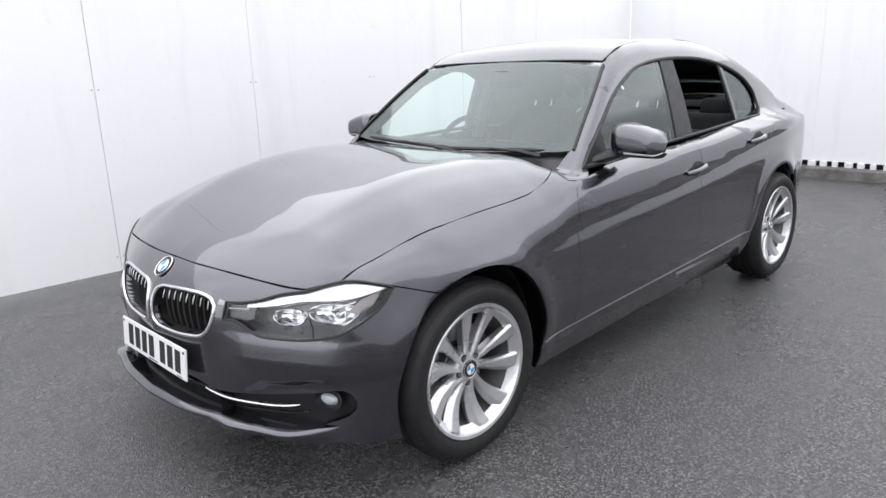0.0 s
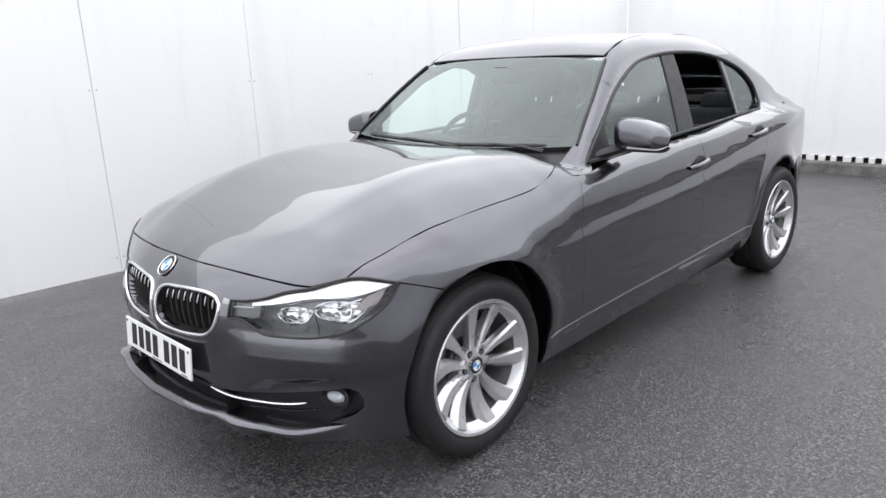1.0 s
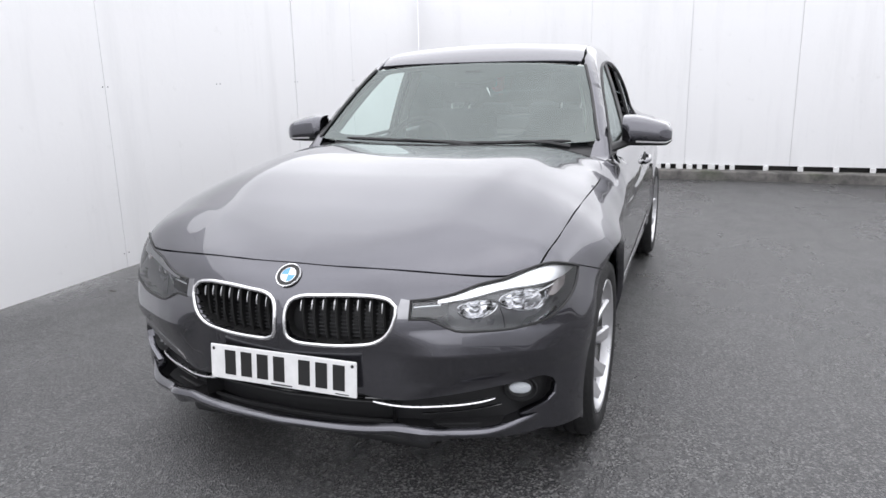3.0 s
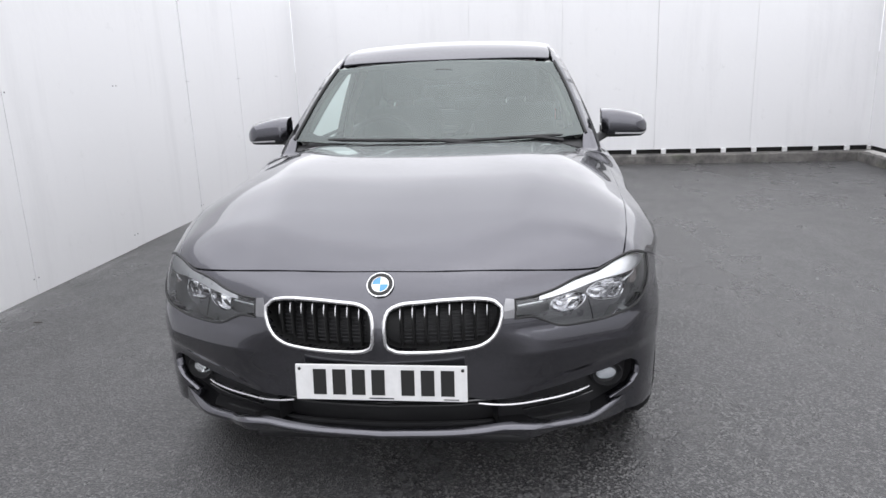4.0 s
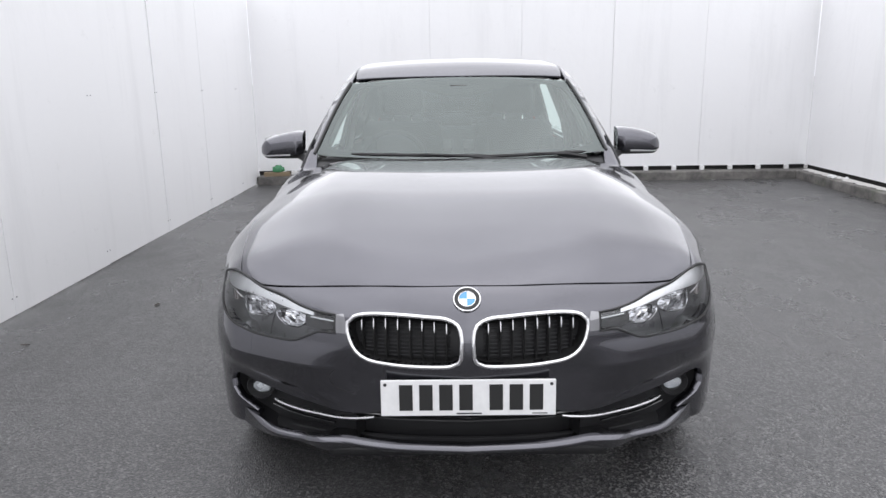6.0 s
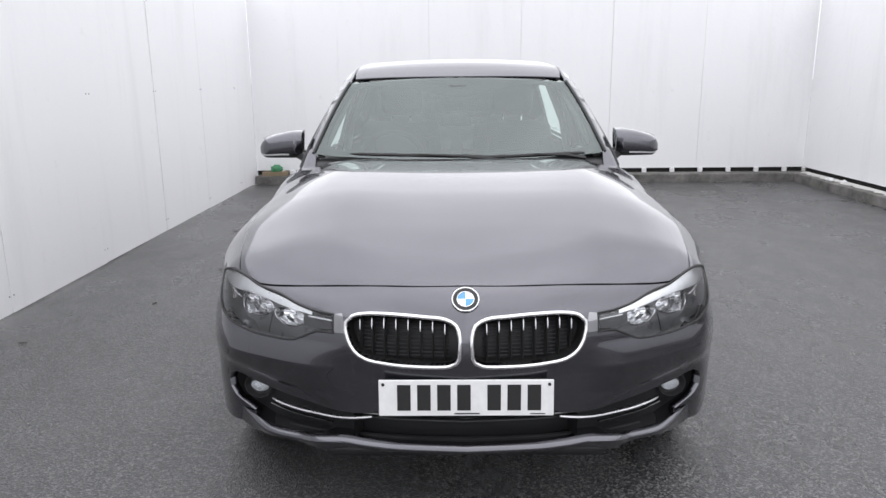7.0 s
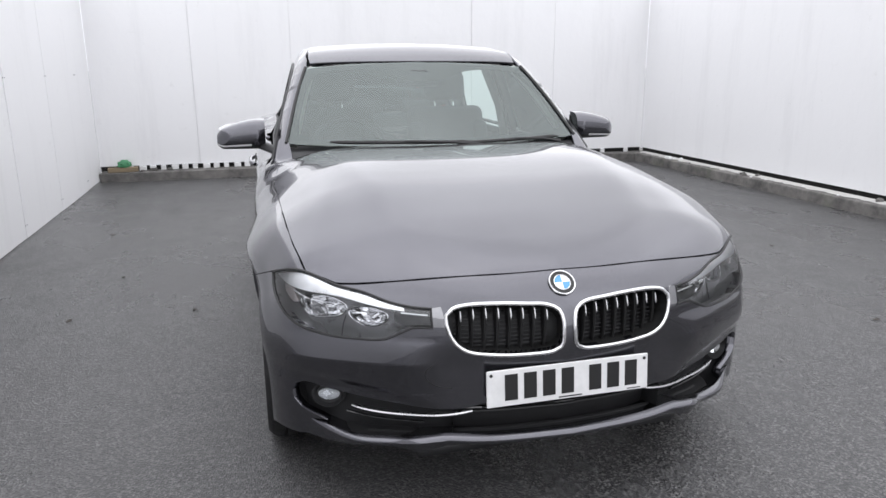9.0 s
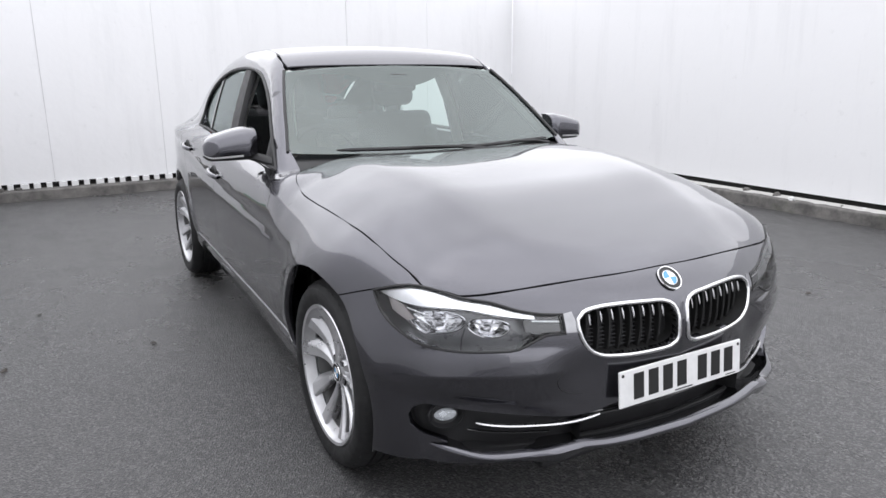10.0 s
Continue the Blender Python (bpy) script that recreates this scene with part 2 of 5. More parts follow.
def spline(pts, step=0.02):
    """A smooth open curve through points of any dimension, evenly cut."""
    p = np.array(pts, float)
    if len(p) < 3:
        n = max(2, int(np.linalg.norm(p[-1] - p[0]) / step) + 1)
        return [tuple(p[0] + (p[-1] - p[0]) * k / (n - 1)) for k in range(n)]
    q = np.vstack([2 * p[0] - p[1], p, 2 * p[-1] - p[-2]])
    out = []
    for i in range(1, len(q) - 2):
        n = max(1, int(np.linalg.norm(q[i + 1] - q[i]) / step))
        a, b, c, d = q[i - 1:i + 3]
        t1 = np.linalg.norm(b - a) ** 0.5 + 1e-9
        t2 = t1 + np.linalg.norm(c - b) ** 0.5 + 1e-9
        t3 = t2 + np.linalg.norm(d - c) ** 0.5 + 1e-9
        for t in t1 + (t2 - t1) * np.arange(n) / n:
            a1, a2, a3 = a * (t1 - t) / t1 + b * t / t1, b * (t2 - t) / (t2 - t1) + c * (t - t1) / (t2 - t1), c * (t3 - t) / (t3 - t2) + d * (t - t2) / (t3 - t2)
            b1, b2 = a1 * (t2 - t) / t2 + a2 * t / t2, a2 * (t3 - t) / (t3 - t1) + a3 * (t - t1) / (t3 - t1)
            out.append(tuple(b1 * (t2 - t) / (t2 - t1) + b2 * (t - t1) / (t2 - t1)))
    out.append(tuple(p[-1]))
    return out


def outline(*segments, step=0.02):
    """A closed outline from smooth segments that meet in corners."""
    out = []
    for s in segments:
        for p in spline(s, step):
            if not out or (abs(p[0] - out[-1][0]) + abs(p[1] - out[-1][1])) > 1e-4:
                out.append(p)
    if abs(out[0][0] - out[-1][0]) + abs(out[0][1] - out[-1][1]) < 1e-4:
        out.pop()
    return out


def arc(cy, cz, r, a0, a1, n=9):
    return [(cy + r * math.cos(radians(a0 + (a1 - a0) * k / (n - 1))), cz + r * math.sin(radians(a0 + (a1 - a0) * k / (n - 1)))) for k in range(n)]


def inside(pts, poly):
    x, y = pts[:, 0], pts[:, 1]
    c = np.zeros(len(pts), bool)
    a = np.array(poly)
    b = np.roll(a, -1, 0)
    for (x0, y0), (x1, y1) in zip(a, b):
        if y0 != y1:
            c ^= ((y0 > y) != (y1 > y)) & (x < (x1 - x0) * (y - y0) / (y1 - y0) + x0)
    return c


def near(pts, poly, d):
    a = np.array(poly)
    b = np.roll(a, -1, 0)
    ok = np.ones(len(pts), bool)
    for p, q in zip(a, b):
        e = q - p
        t = np.clip(((pts - p) @ e) / (e @ e + 1e-12), 0, 1)
        ok &= np.linalg.norm(pts - p - t[:, None] * e, axis=1) > d
    return ok


# ---- the car's body as a smooth solid: x to its left, y to its rear, z up ----
def pch(xs, ys):
    """Monotone cubic interpolation."""
    xs, ys = np.array(xs, float), np.array(ys, float)
    h, d = np.diff(xs), np.diff(ys) / np.diff(xs)
    m = np.zeros(len(xs))
    m[0], m[-1] = d[0], d[-1]
    for i in range(1, len(xs) - 1):
        if d[i - 1] * d[i] > 0:
            w1, w2 = 2 * h[i] + h[i - 1], h[i] + 2 * h[i - 1]
            m[i] = (w1 + w2) / (w1 / d[i - 1] + w2 / d[i])

    def f(x):
        x = np.asarray(x, float)
        i = np.clip(np.searchsorted(xs, x) - 1, 0, len(xs) - 2)
        t = (np.clip(x, xs[0], xs[-1]) - xs[i]) / h[i]
        y = (1 + 2 * t) * (1 - t) ** 2 * ys[i] + t * (1 - t) ** 2 * h[i] * m[i] + t * t * (3 - 2 * t) * ys[i + 1] + t * t * (t - 1) * h[i] * m[i + 1]
        return y + np.where(x < xs[0], (x - xs[0]) * m[0], 0) + np.where(x > xs[-1], (x - xs[-1]) * m[-1], 0)
    return f


def smax(a, b, k):
    h = np.maximum(k - np.abs(a - b), 0) / k
    return np.maximum(a, b) + h * h * k * 0.25


def step_up(x, a, b):
    t = np.clip((x - a) / (b - a), 0, 1)
    return t * t * (3 - 2 * t)


HUB_F, HUB_R, HUB_Z, ARCH = 0.775, 3.560, 0.325, 0.382
plan_w = pch([0.3, 0.5, 0.78, 1.1, 1.5, 2.3, 3.0, 3.55, 4.0, 4.4, 4.62], [0.8587, 0.8924, 0.9150, 0.886, 0.866, 0.850, 0.836, 0.824, 0.770, 0.6795, 0.598])
crease_z = pch([0.6, 0.95, 1.37, 2.43, 3.25, 4.0], [0.66, 0.70, 0.755, 0.822, 0.905, 0.955])
sill_z = pch([1.0, 3.3], [0.302, 0.357])
plan_f = pch([0, 0.2, 0.3, 0.4, 0.55, 0.65, 0.72, 0.8, 0.86, 0.9], [0.0288, 0.0438, 0.0631, 0.0923, 0.1491, 0.2006, 0.2414, 0.2919, 0.3713, 0.4856])
nose_z = pch([0.17, 0.25, 0.30, 0.345, 0.40, 0.47, 0.55, 0.60, 0.64, 0.68, 0.72, 0.77], [0.0231, 0.0048, 0.0, 0.0, 0.0, 0.0, -0.004, 0.002, 0.013, 0.034, 0.064, 0.118])
chin_z = pch([0, 0.28, 0.36, 0.43, 0.50, 0.60, 0.72, 0.82], [0.284, 0.285, 0.289, 0.283, 0.266, 0.263, 0.272, 0.306])
brow_z = pch([0, 0.35, 0.5, 0.7, 0.9], [0.36, 0.36, 0.400, 0.445, 0.47])
hood_c = pch([0, 0.06, 0.13, 0.25, 0.45, 0.7, 1.0, 1.2, 1.4, 1.5], [0.6355, 0.7083, 0.7516, 0.7965, 0.869, 0.942, 0.986, 0.994, 0.9886, 0.9881])
hood_d = pch([0.1, 0.29, 0.55, 0.8, 1.0, 1.2, 1.33, 1.45], [0.0682, 0.0725, 0.079, 0.1000, 0.1065, 0.0965, 0.0688, 0.0503])
ridge_h = pch([0.1, 0.45, 0.8, 1.15, 1.45], [0.0, 0.009, 0.019, 0.016, 0.004])
belt_z = pch([1.4, 1.56, 1.9, 2.35, 2.95, 3.5, 3.9, 4.35, 4.52, 4.62], [0.9013, 0.9117, 0.9285, 0.9509, 0.968, 0.9796, 0.9941, 1.0136, 1.0046, 0.9218])
roof_c = pch([1.6, 1.95, 2.15, 2.4, 2.75, 3.1, 3.4, 3.7], [1.284, 1.384, 1.441, 1.467, 1.469, 1.440, 1.380, 1.288])
glass_w = pch([1.4, 1.6, 1.9, 2.35, 2.95, 3.6, 4.1], [0.7691, 0.7632, 0.7461, 0.7303, 0.6975, 0.6501, 0.5857])


def side_w(y, z):
    d = z - crease_z(y)
    up, dn = np.maximum(d, 0), np.minimum(d, 0)
    fade = step_up(y, 0.85, 1.5) * (1 - 0.7 * step_up(y, 3.6, 4.2))
    o = (0.0505 * up + 1.4044 * up ** 2) * (0.5066 + 0.4934 * step_up(y, 1.1, 1.6))
    o = o + fade * 0.013 * np.exp(-((dn + 0.040) / 0.034) ** 2) * (d < 0) * step_up(-dn, 0.0, 0.02)
    o = o + (0.2633 + 0.70 * step_up(y, 0.80, 1.15)) * np.maximum(0.50 - z, 0) ** 2
    rocker = step_up(sill_z(y) - z, 0.0, 0.025) * step_up(y, 1.0, 1.2) * (1 - step_up(y, 3.1, 3.3))
    o = o - 0.016 * rocker + 3.5 * np.maximum(0.235 - z, 0) ** 2
    w = plan_w(y) - o - 0.0501 * step_up(z, 0.46, 0.70) * (1 - step_up(y, 0.40, 0.85))
    for c in (HUB_F, HUB_R):
        r = np.hypot(y - c, z - HUB_Z)
        w = w + 0.012 * np.exp(-((r - 0.40) / 0.055) ** 2)
    return w


def hood_z(x, y):
    u = np.minimum(x / 0.76, 1.25)
    ridge = 0.40 + 0.16 * y
    z = hood_c(y) - hood_d(y) * u ** 4.4644 - 0.009 * step_up(y, 0.1, 0.5) / (1 + np.exp(-(x - ridge) / 0.022)) + 0.009 * step_up(y, 0.1, 0.5) * u ** 4.4644
    z = z + ridge_h(y) * np.exp(-((x - 0.55) / 0.22) ** 2)
    b = belt_z(y) - 0.035 * np.minimum(x / 0.7, 1.2) ** 2 * step_up(y, 3.7, 4.1)
    s = step_up(y, 1.36, 1.54)
    return z * (1 - s) + b * s


def screen_y(x, z):
    t = (z - 0.98) / 0.38
    return 1.4168 + 0.5623 * t + 0.02 * t * t + (0.22 - 0.20 * t) * x * x


def lower(x, y, z):
    a = x - side_w(y, z)
    b = z - hood_z(x, y)
    tuck = 0.014 * step_up(brow_z(x) - z, -0.01, 0.035) * step_up(x, 0.36, 0.5)
    u = np.clip((z - 0.49) / 0.085, 0, 1)
    v = np.clip((0.49 - z) / 0.09, 0, 1)
    beak = 0.024 * np.where(z > 0.49, 1 - 0.78 * u - 0.22 * u ** 4, 1 - v) * step_up(x, 0.34, 0.50) * (1 - step_up(x, 0.72, 0.86))
    c = plan_f(x) - beak + nose_z(z) * (1 - 0.7 * step_up(x, 0.45, 0.85)) + tuck - y
    d = y - (4.42 - 0.30 * np.maximum(x / 0.85, 0) ** 3 - 0.25 * np.maximum(z - 0.75, 0) ** 1.5 - 0.5 * np.maximum(0.45 - z, 0) ** 2)
    k = 0.085 - 0.040 * step_up(y, 1.3, 1.6)
    g = smax(a, b, k)
    g = smax(g, c, 0.085)
    return smax(g, d, 0.10)


def upper(x, y, z):
    t = np.clip((z - 0.93) / 0.45, -0.3, 1.3)
    a = x - (glass_w(y) + 0.012 - 0.1146 * t - 0.0308 * np.maximum(t, 0) ** 2.2)
    b = z - (roof_c(y) - 0.0221 * (x / 0.53) ** 2)
    c = (screen_y(x, z) - y) * 0.6
    d = (y - (3.7033 + (1.405 - z) * 1.6302 - 0.25 * x * x)) * 0.55
    g = smax(a, b, 0.07)
    g = smax(g, c, 0.035)
    return smax(g, d, 0.08)


def solid(x, y, z):
    x = np.abs(x)
    a, b = lower(x, y, z), upper(x, y, z)
    k = 0.03 + 0.10 * step_up(y, 3.2, 3.8)
    h = np.maximum(k - np.abs(a - b), 0) / k
    return np.minimum(a, b) - h * h * k * 0.25


def solid_upper(x, y, z):
    return upper(np.abs(x), y, z)


def solid_lower(x, y, z):
    return lower(np.abs(x), y, z)


def shoot(o, d, lo, hi, f):
    lo, hi = np.full(len(o), float(lo)), np.full(len(o), float(hi))
    for _ in range(23):
        m = (lo + hi) / 2
        p = o + d * m[:, None]
        out = f(p[:, 0], p[:, 1], p[:, 2]) > 0
        hi, lo = np.where(out, m, hi), np.where(out, lo, m)
    return o + d * ((lo + hi) / 2)[:, None]


def side_chart(q, f=solid):
    q = np.atleast_2d(q)
    o = np.c_[np.full(len(q), 0.04), q[:, 0], q[:, 1]]
    return shoot(o, np.tile([1.0, 0, 0], (len(q), 1)), 0, 1.1, f)


def top_chart(q, f=solid):
    q = np.atleast_2d(q)
    o = np.c_[q[:, 0], q[:, 1], np.full(len(q), 0.5)]
    return shoot(o, np.tile([0, 0, 1.0], (len(q), 1)), 0, 1.2, f)


def front_chart(q, f=solid_lower):
    """q: the bearing round a point inside the engine bay, and the height."""
    q = np.atleast_2d(q)
    o = np.c_[np.zeros(len(q)), np.full(len(q), 1.0), q[:, 1]]
    return shoot(o, np.c_[np.sin(q[:, 0]), -np.cos(q[:, 0]), np.zeros(len(q))], 0, 1.6, f)


def rear_chart(q, f=solid_lower):
    q = np.atleast_2d(q)
    o = np.c_[np.zeros(len(q)), np.full(len(q), 3.6), q[:, 1]]
    return shoot(o, np.c_[np.sin(q[:, 0]), np.cos(q[:, 0]), np.zeros(len(q))], 0, 1.6, f)


def screen_chart(q, f=solid_upper):
    q = np.atleast_2d(q)
    o = np.c_[q[:, 0], np.full(len(q), 2.75), q[:, 1]]
    return shoot(o, np.tile([0, -1.0, 0], (len(q), 1)), 0, 1.6, f)


def back_chart(q, f=solid_upper):
    q = np.atleast_2d(q)
    o = np.c_[q[:, 0], np.full(len(q), 2.9), q[:, 1]]
    return shoot(o, np.tile([0, 1.0, 0], (len(q), 1)), 0, 1.6, f)


FIELD = {side_chart: solid, top_chart: solid, front_chart: solid_lower, rear_chart: solid_lower, screen_chart: solid_upper, back_chart: solid_upper}


def bearing(x, z):
    """Front-chart coordinates of the body point seen from ahead at (x, z)."""
    p = shoot(np.array([[abs(x), 1.0, z]]), np.array([[0, -1.0, 0]]), 0, 1.3, solid_lower)[0]
    return math.copysign(math.atan2(abs(x), 1.0 - p[1]), x), z


def bearing_side(y, z):
    p = side_chart([(y, z)], solid_lower)[0]
    return math.atan2(p[0], 1.0 - y), z


def slope(p, f):
    e, g = 2e-4, []
    for k in range(3):
        d = np.zeros(3)
        d[k] = e
        g.append(f(*(p + d).T) - f(*(p - d).T))
    n = np.array(g).T
    return n / (np.linalg.norm(n, axis=1)[:, None] + 1e-12)


def panel(name, line, chart, material, parent, holes=(), grid=0.03, rim=0.014, sides=(1,), label="", lift=0.0, f=None, scale=(1, 1)):
    """A sheet of the body inside an outline of the chart, with turned-in edges."""
    from mathutils.geometry import delaunay_2d_cdt
    f = f or FIELD[chart]
    loops = [np.array(line, float), *[np.array(h, float) for h in holes]]
    lo, hi = loops[0].min(0), loops[0].max(0)
    gx, gy = np.arange(lo[0], hi[0], grid * scale[0]), np.arange(lo[1], hi[1], grid * scale[1])
    g = np.array(np.meshgrid(gx, gy)).reshape(2, -1).T + [0.0003, 0.0004]
    g = g[inside(g, loops[0])]
    for l in loops:
        g = g[near(g, l, grid * 0.45 * min(scale))]
    for h in loops[1:]:
        g = g[~inside(g, h)]
    pts, edges = [], []
    for l in loops:
        n0 = len(pts)
        pts += [Vector(p) for p in l]
        edges += [(n0 + k, n0 + (k + 1) % len(l)) for k in range(len(l))]
    nb = len(pts)
    pts += [Vector(p) for p in g]
    v2, _, tris, *_ = delaunay_2d_cdt(pts, edges, [], 1, 1e-7)
    v2 = np.array([tuple(v) for v in v2])
    tris = np.array([t for t in tris if len(t) == 3])
    cen = v2[tris].mean(1)
    keep = inside(cen, loops[0])
    for h in loops[1:]:
        keep &= ~inside(cen, h)
    tris = tris[keep]
    p3 = chart(v2, f)
    nrm = slope(p3, f)
    p3 = p3 + nrm * lift
    tn = np.cross(p3[tris[:, 1]] - p3[tris[:, 0]], p3[tris[:, 2]] - p3[tris[:, 0]])
    flip = (tn * nrm[tris[:, 0]]).sum(1) < 0
    tris[flip] = tris[flip][:, ::-1]
    verts, norms, faces = list(p3), list(nrm), [tuple(t) for t in tris]
    if rim:
        seen = {}
        for t in tris:
            for a, b in ((t[0], t[1]), (t[1], t[2]), (t[2], t[0])):
                seen[(a, b)] = 1
        for a, b in list(seen):
            if (b, a) not in seen:
                e = p3[b] - p3[a]
                o = np.cross(e, nrm[a])
                o = o / (np.linalg.norm(o) + 1e-12)
                n0 = len(verts)
                verts += [p3[a], p3[b], p3[b] - nrm[b] * rim, p3[a] - nrm[a] * rim]
                norms += [nrm[a] * 0.5 + o * 0.85, nrm[b] * 0.5 + o * 0.85, o, o]
                faces.append((n0 + 1, n0, n0 + 3, n0 + 2))
    made = []
    V, N = np.array(verts), np.array(norms)
    N = N / (np.linalg.norm(N, axis=1)[:, None] + 1e-12)
    for s in sides:
        if s > 0:
            made.append(mesh_object(name, V, faces, material, parent, label, N))
        else:
            made.append(mesh_object(name, V * [-1, 1, 1], [t[::-1] for t in faces], material, parent, label, N * [-1, 1, 1]))
    return made


# ---- the yard: wet asphalt and white sheet walls ----
WALL_L, KERB_B, KERB_R, TOP = -2.66, 7.46, 4.50, 2.42
BACK, RIGHT = KERB_B + 0.17, KERB_R + 0.20


def build_ground():
    bm = bmesh.new()
    bmesh.ops.create_grid(bm, x_segments=2, y_segments=2, size=400)
    ob = part("ground", bm, ASPHALT)
    tagged(ob, "dark wet asphalt yard with damp patches", "ground", kind="structure")


def wall_run(name, a, b, z0, inward, joints, label):
    """A run of upright sheets from a to b: each sheet is a piece with its own edges."""
    a, b, n = Vector(a), Vector(b), Vector(inward)
    d = (b - a).normalized()
    wall = new(name)
    tagged(wall, label, "wall", kind="structure")
    bm = bmesh.new()
    out = -n * 0.09
    q = [a - n * 0.03, b - n * 0.03, b + out, a + out]
    lo, hi = [bm.verts.new((p.x, p.y, z0 + 0.02)) for p in q], [bm.verts.new((p.x, p.y, TOP - 0.02)) for p in q]
    bm.faces.new(lo)
    bm.faces.new(hi[::-1])
    for k in range(4):
        bm.faces.new((lo[k], lo[(k + 1) % 4], hi[(k + 1) % 4], hi[k]))
    part("wall_core", bm, JOINT, wall)
    # a near-black board closes the gap between kerb and sheets
    if z0 > 0.1:
        bm = bmesh.new()
        q = [a - n * 0.035, b - n * 0.035, b - n * 0.075, a - n * 0.075]
        lo, hi = [bm.verts.new((p.x, p.y, 0.105)) for p in q], [bm.verts.new((p.x, p.y, z0 + 0.019)) for p in q]
        bm.faces.new(hi[::-1])
        for k in range(4):
            bm.faces.new((lo[k], lo[(k + 1) % 4], hi[(k + 1) % 4], hi[k]))
        part("footing", bm, FOOTING, wall, "near-black board behind the gap")
    length = (b - a).length
    cuts = [0.0, *[j for j in joints if 0 < j < length], length]
    for i in range(len(cuts) - 1):
        s0, s1 = cuts[i] + 0.0012, cuts[i + 1] - 0.0012
        proud = 0.004 * ((i * 7) % 3)
        p, r = a + d * s0 + n * (proud - 0.026), a + d * s1 + n * (proud - 0.026)
        bm = bmesh.new()
        lean = n * (0.004 * (((i * 5) % 3) - 1))
        vs = []
        for pt, z, off in ((p, z0, 0), (r, z0, 0), (r, TOP, 1), (p, TOP, 1)):
            for depth in (n * 0.026, n * 0.0):
                w = pt + depth + lean * off
                vs.append(bm.verts.new((w.x, w.y, z)))
        f, k = vs[0::2], vs[1::2]
        bm.faces.new(f)
        bm.faces.new(k[::-1])
        for e in range(4):
            bm.faces.new((f[e], k[e], k[(e + 1) % 4], f[(e + 1) % 4]))
        part("sheet", bm, SHEET, wall)
    return wall


def build_walls():
    step = 1.19
    wall_run("wall_left", (WALL_L, -7.4, 0), (WALL_L, BACK, 0), 0.015, (1, 0, 0), [7.4 + 0.88 + step * k for k in range(-6, 6)], "white sheet wall with open joints and rusty streaks")
    wall_run("wall_back", (WALL_L, BACK, 0), (RIGHT, BACK, 0), 0.170, (0, -1, 0), [1.16 + step * k for k in range(0, 6)], "white sheet wall above a concrete kerb")
    wall_run("wall_right", (RIGHT, BACK, 0), (RIGHT, -7.4, 0), 0.170, (-1, 0, 0), [1.7 + 2.38 * k for k in range(0, 5)], "white sheet wall above a stained kerb")


def build_kerbs():
    for name, args, label in (("kerb_back", (WALL_L + 0.01, RIGHT + 0.3, KERB_B, BACK + 0.35, -0.05, 0.112), "mossy grey concrete kerb under the wall"),
                              ("kerb_right", (KERB_R, RIGHT + 0.3, -4.2, KERB_B - 0.002, -0.05, 0.112), "chipped grey concrete kerb under the wall")):
        tagged(part(name, box(*args, bevel=0.015), CONCRETE), label, "kerb", kind="structure")


build_ground()
build_walls()
build_kerbs()


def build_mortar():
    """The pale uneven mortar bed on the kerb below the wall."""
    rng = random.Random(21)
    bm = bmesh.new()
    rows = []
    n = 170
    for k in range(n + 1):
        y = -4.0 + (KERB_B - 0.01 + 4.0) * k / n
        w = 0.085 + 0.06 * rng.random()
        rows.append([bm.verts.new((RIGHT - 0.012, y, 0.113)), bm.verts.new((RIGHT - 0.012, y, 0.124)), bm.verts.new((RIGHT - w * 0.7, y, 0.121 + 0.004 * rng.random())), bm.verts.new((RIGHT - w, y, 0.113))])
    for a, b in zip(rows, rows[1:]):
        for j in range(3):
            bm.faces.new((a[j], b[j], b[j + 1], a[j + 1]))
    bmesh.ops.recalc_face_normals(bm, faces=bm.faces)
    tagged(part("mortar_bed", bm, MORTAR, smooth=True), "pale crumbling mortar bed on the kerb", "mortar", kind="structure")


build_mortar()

# ---- the car ----
car = new("saloon_car")
tagged(car, "dark grey metallic four-door saloon parked on wet asphalt", "car")
LR = (1, -1)
hood_edge = [(0.735, 0.318), (0.747, 0.37), (0.760, 0.45), (0.771, 0.56), (0.778, 0.72), (0.782, 0.90), (0.784, 1.05), (0.783, 1.17), (0.767, 1.285), (0.746, 1.345), (0.722, 1.388)]
hood_front = [(0.0, 0.138), (0.15, 0.142), (0.30, 0.158), (0.47, 0.193), (0.60, 0.228), (0.655, 0.250)]


def mirror2(seg):
    return [(-a, b) for a, b in seg][::-1]


def grow(seg, dx=0.0, dy=0.0):
    return [(a + dx, b + dy) for a, b in seg]


# bonnet
panel("bonnet", outline(hood_front, [(0.655, 0.250), (0.70, 0.285), (0.735, 0.318)], hood_edge, [(0.722, 1.388), (0.64, 1.42), (0.35, 1.405), (0, 1.385)],
                        [(0, 1.385), (-0.35, 1.405), (-0.64, 1.42), (-0.722, 1.388)], mirror2(hood_edge), mirror2([(0.655, 0.250), (0.70, 0.285), (0.735, 0.318)]), mirror2(hood_front)),
      top_chart, PAINT, car, f=solid_lower)


def on_top(x, y):
    return float(top_chart([(x, y)], solid)[0][2])


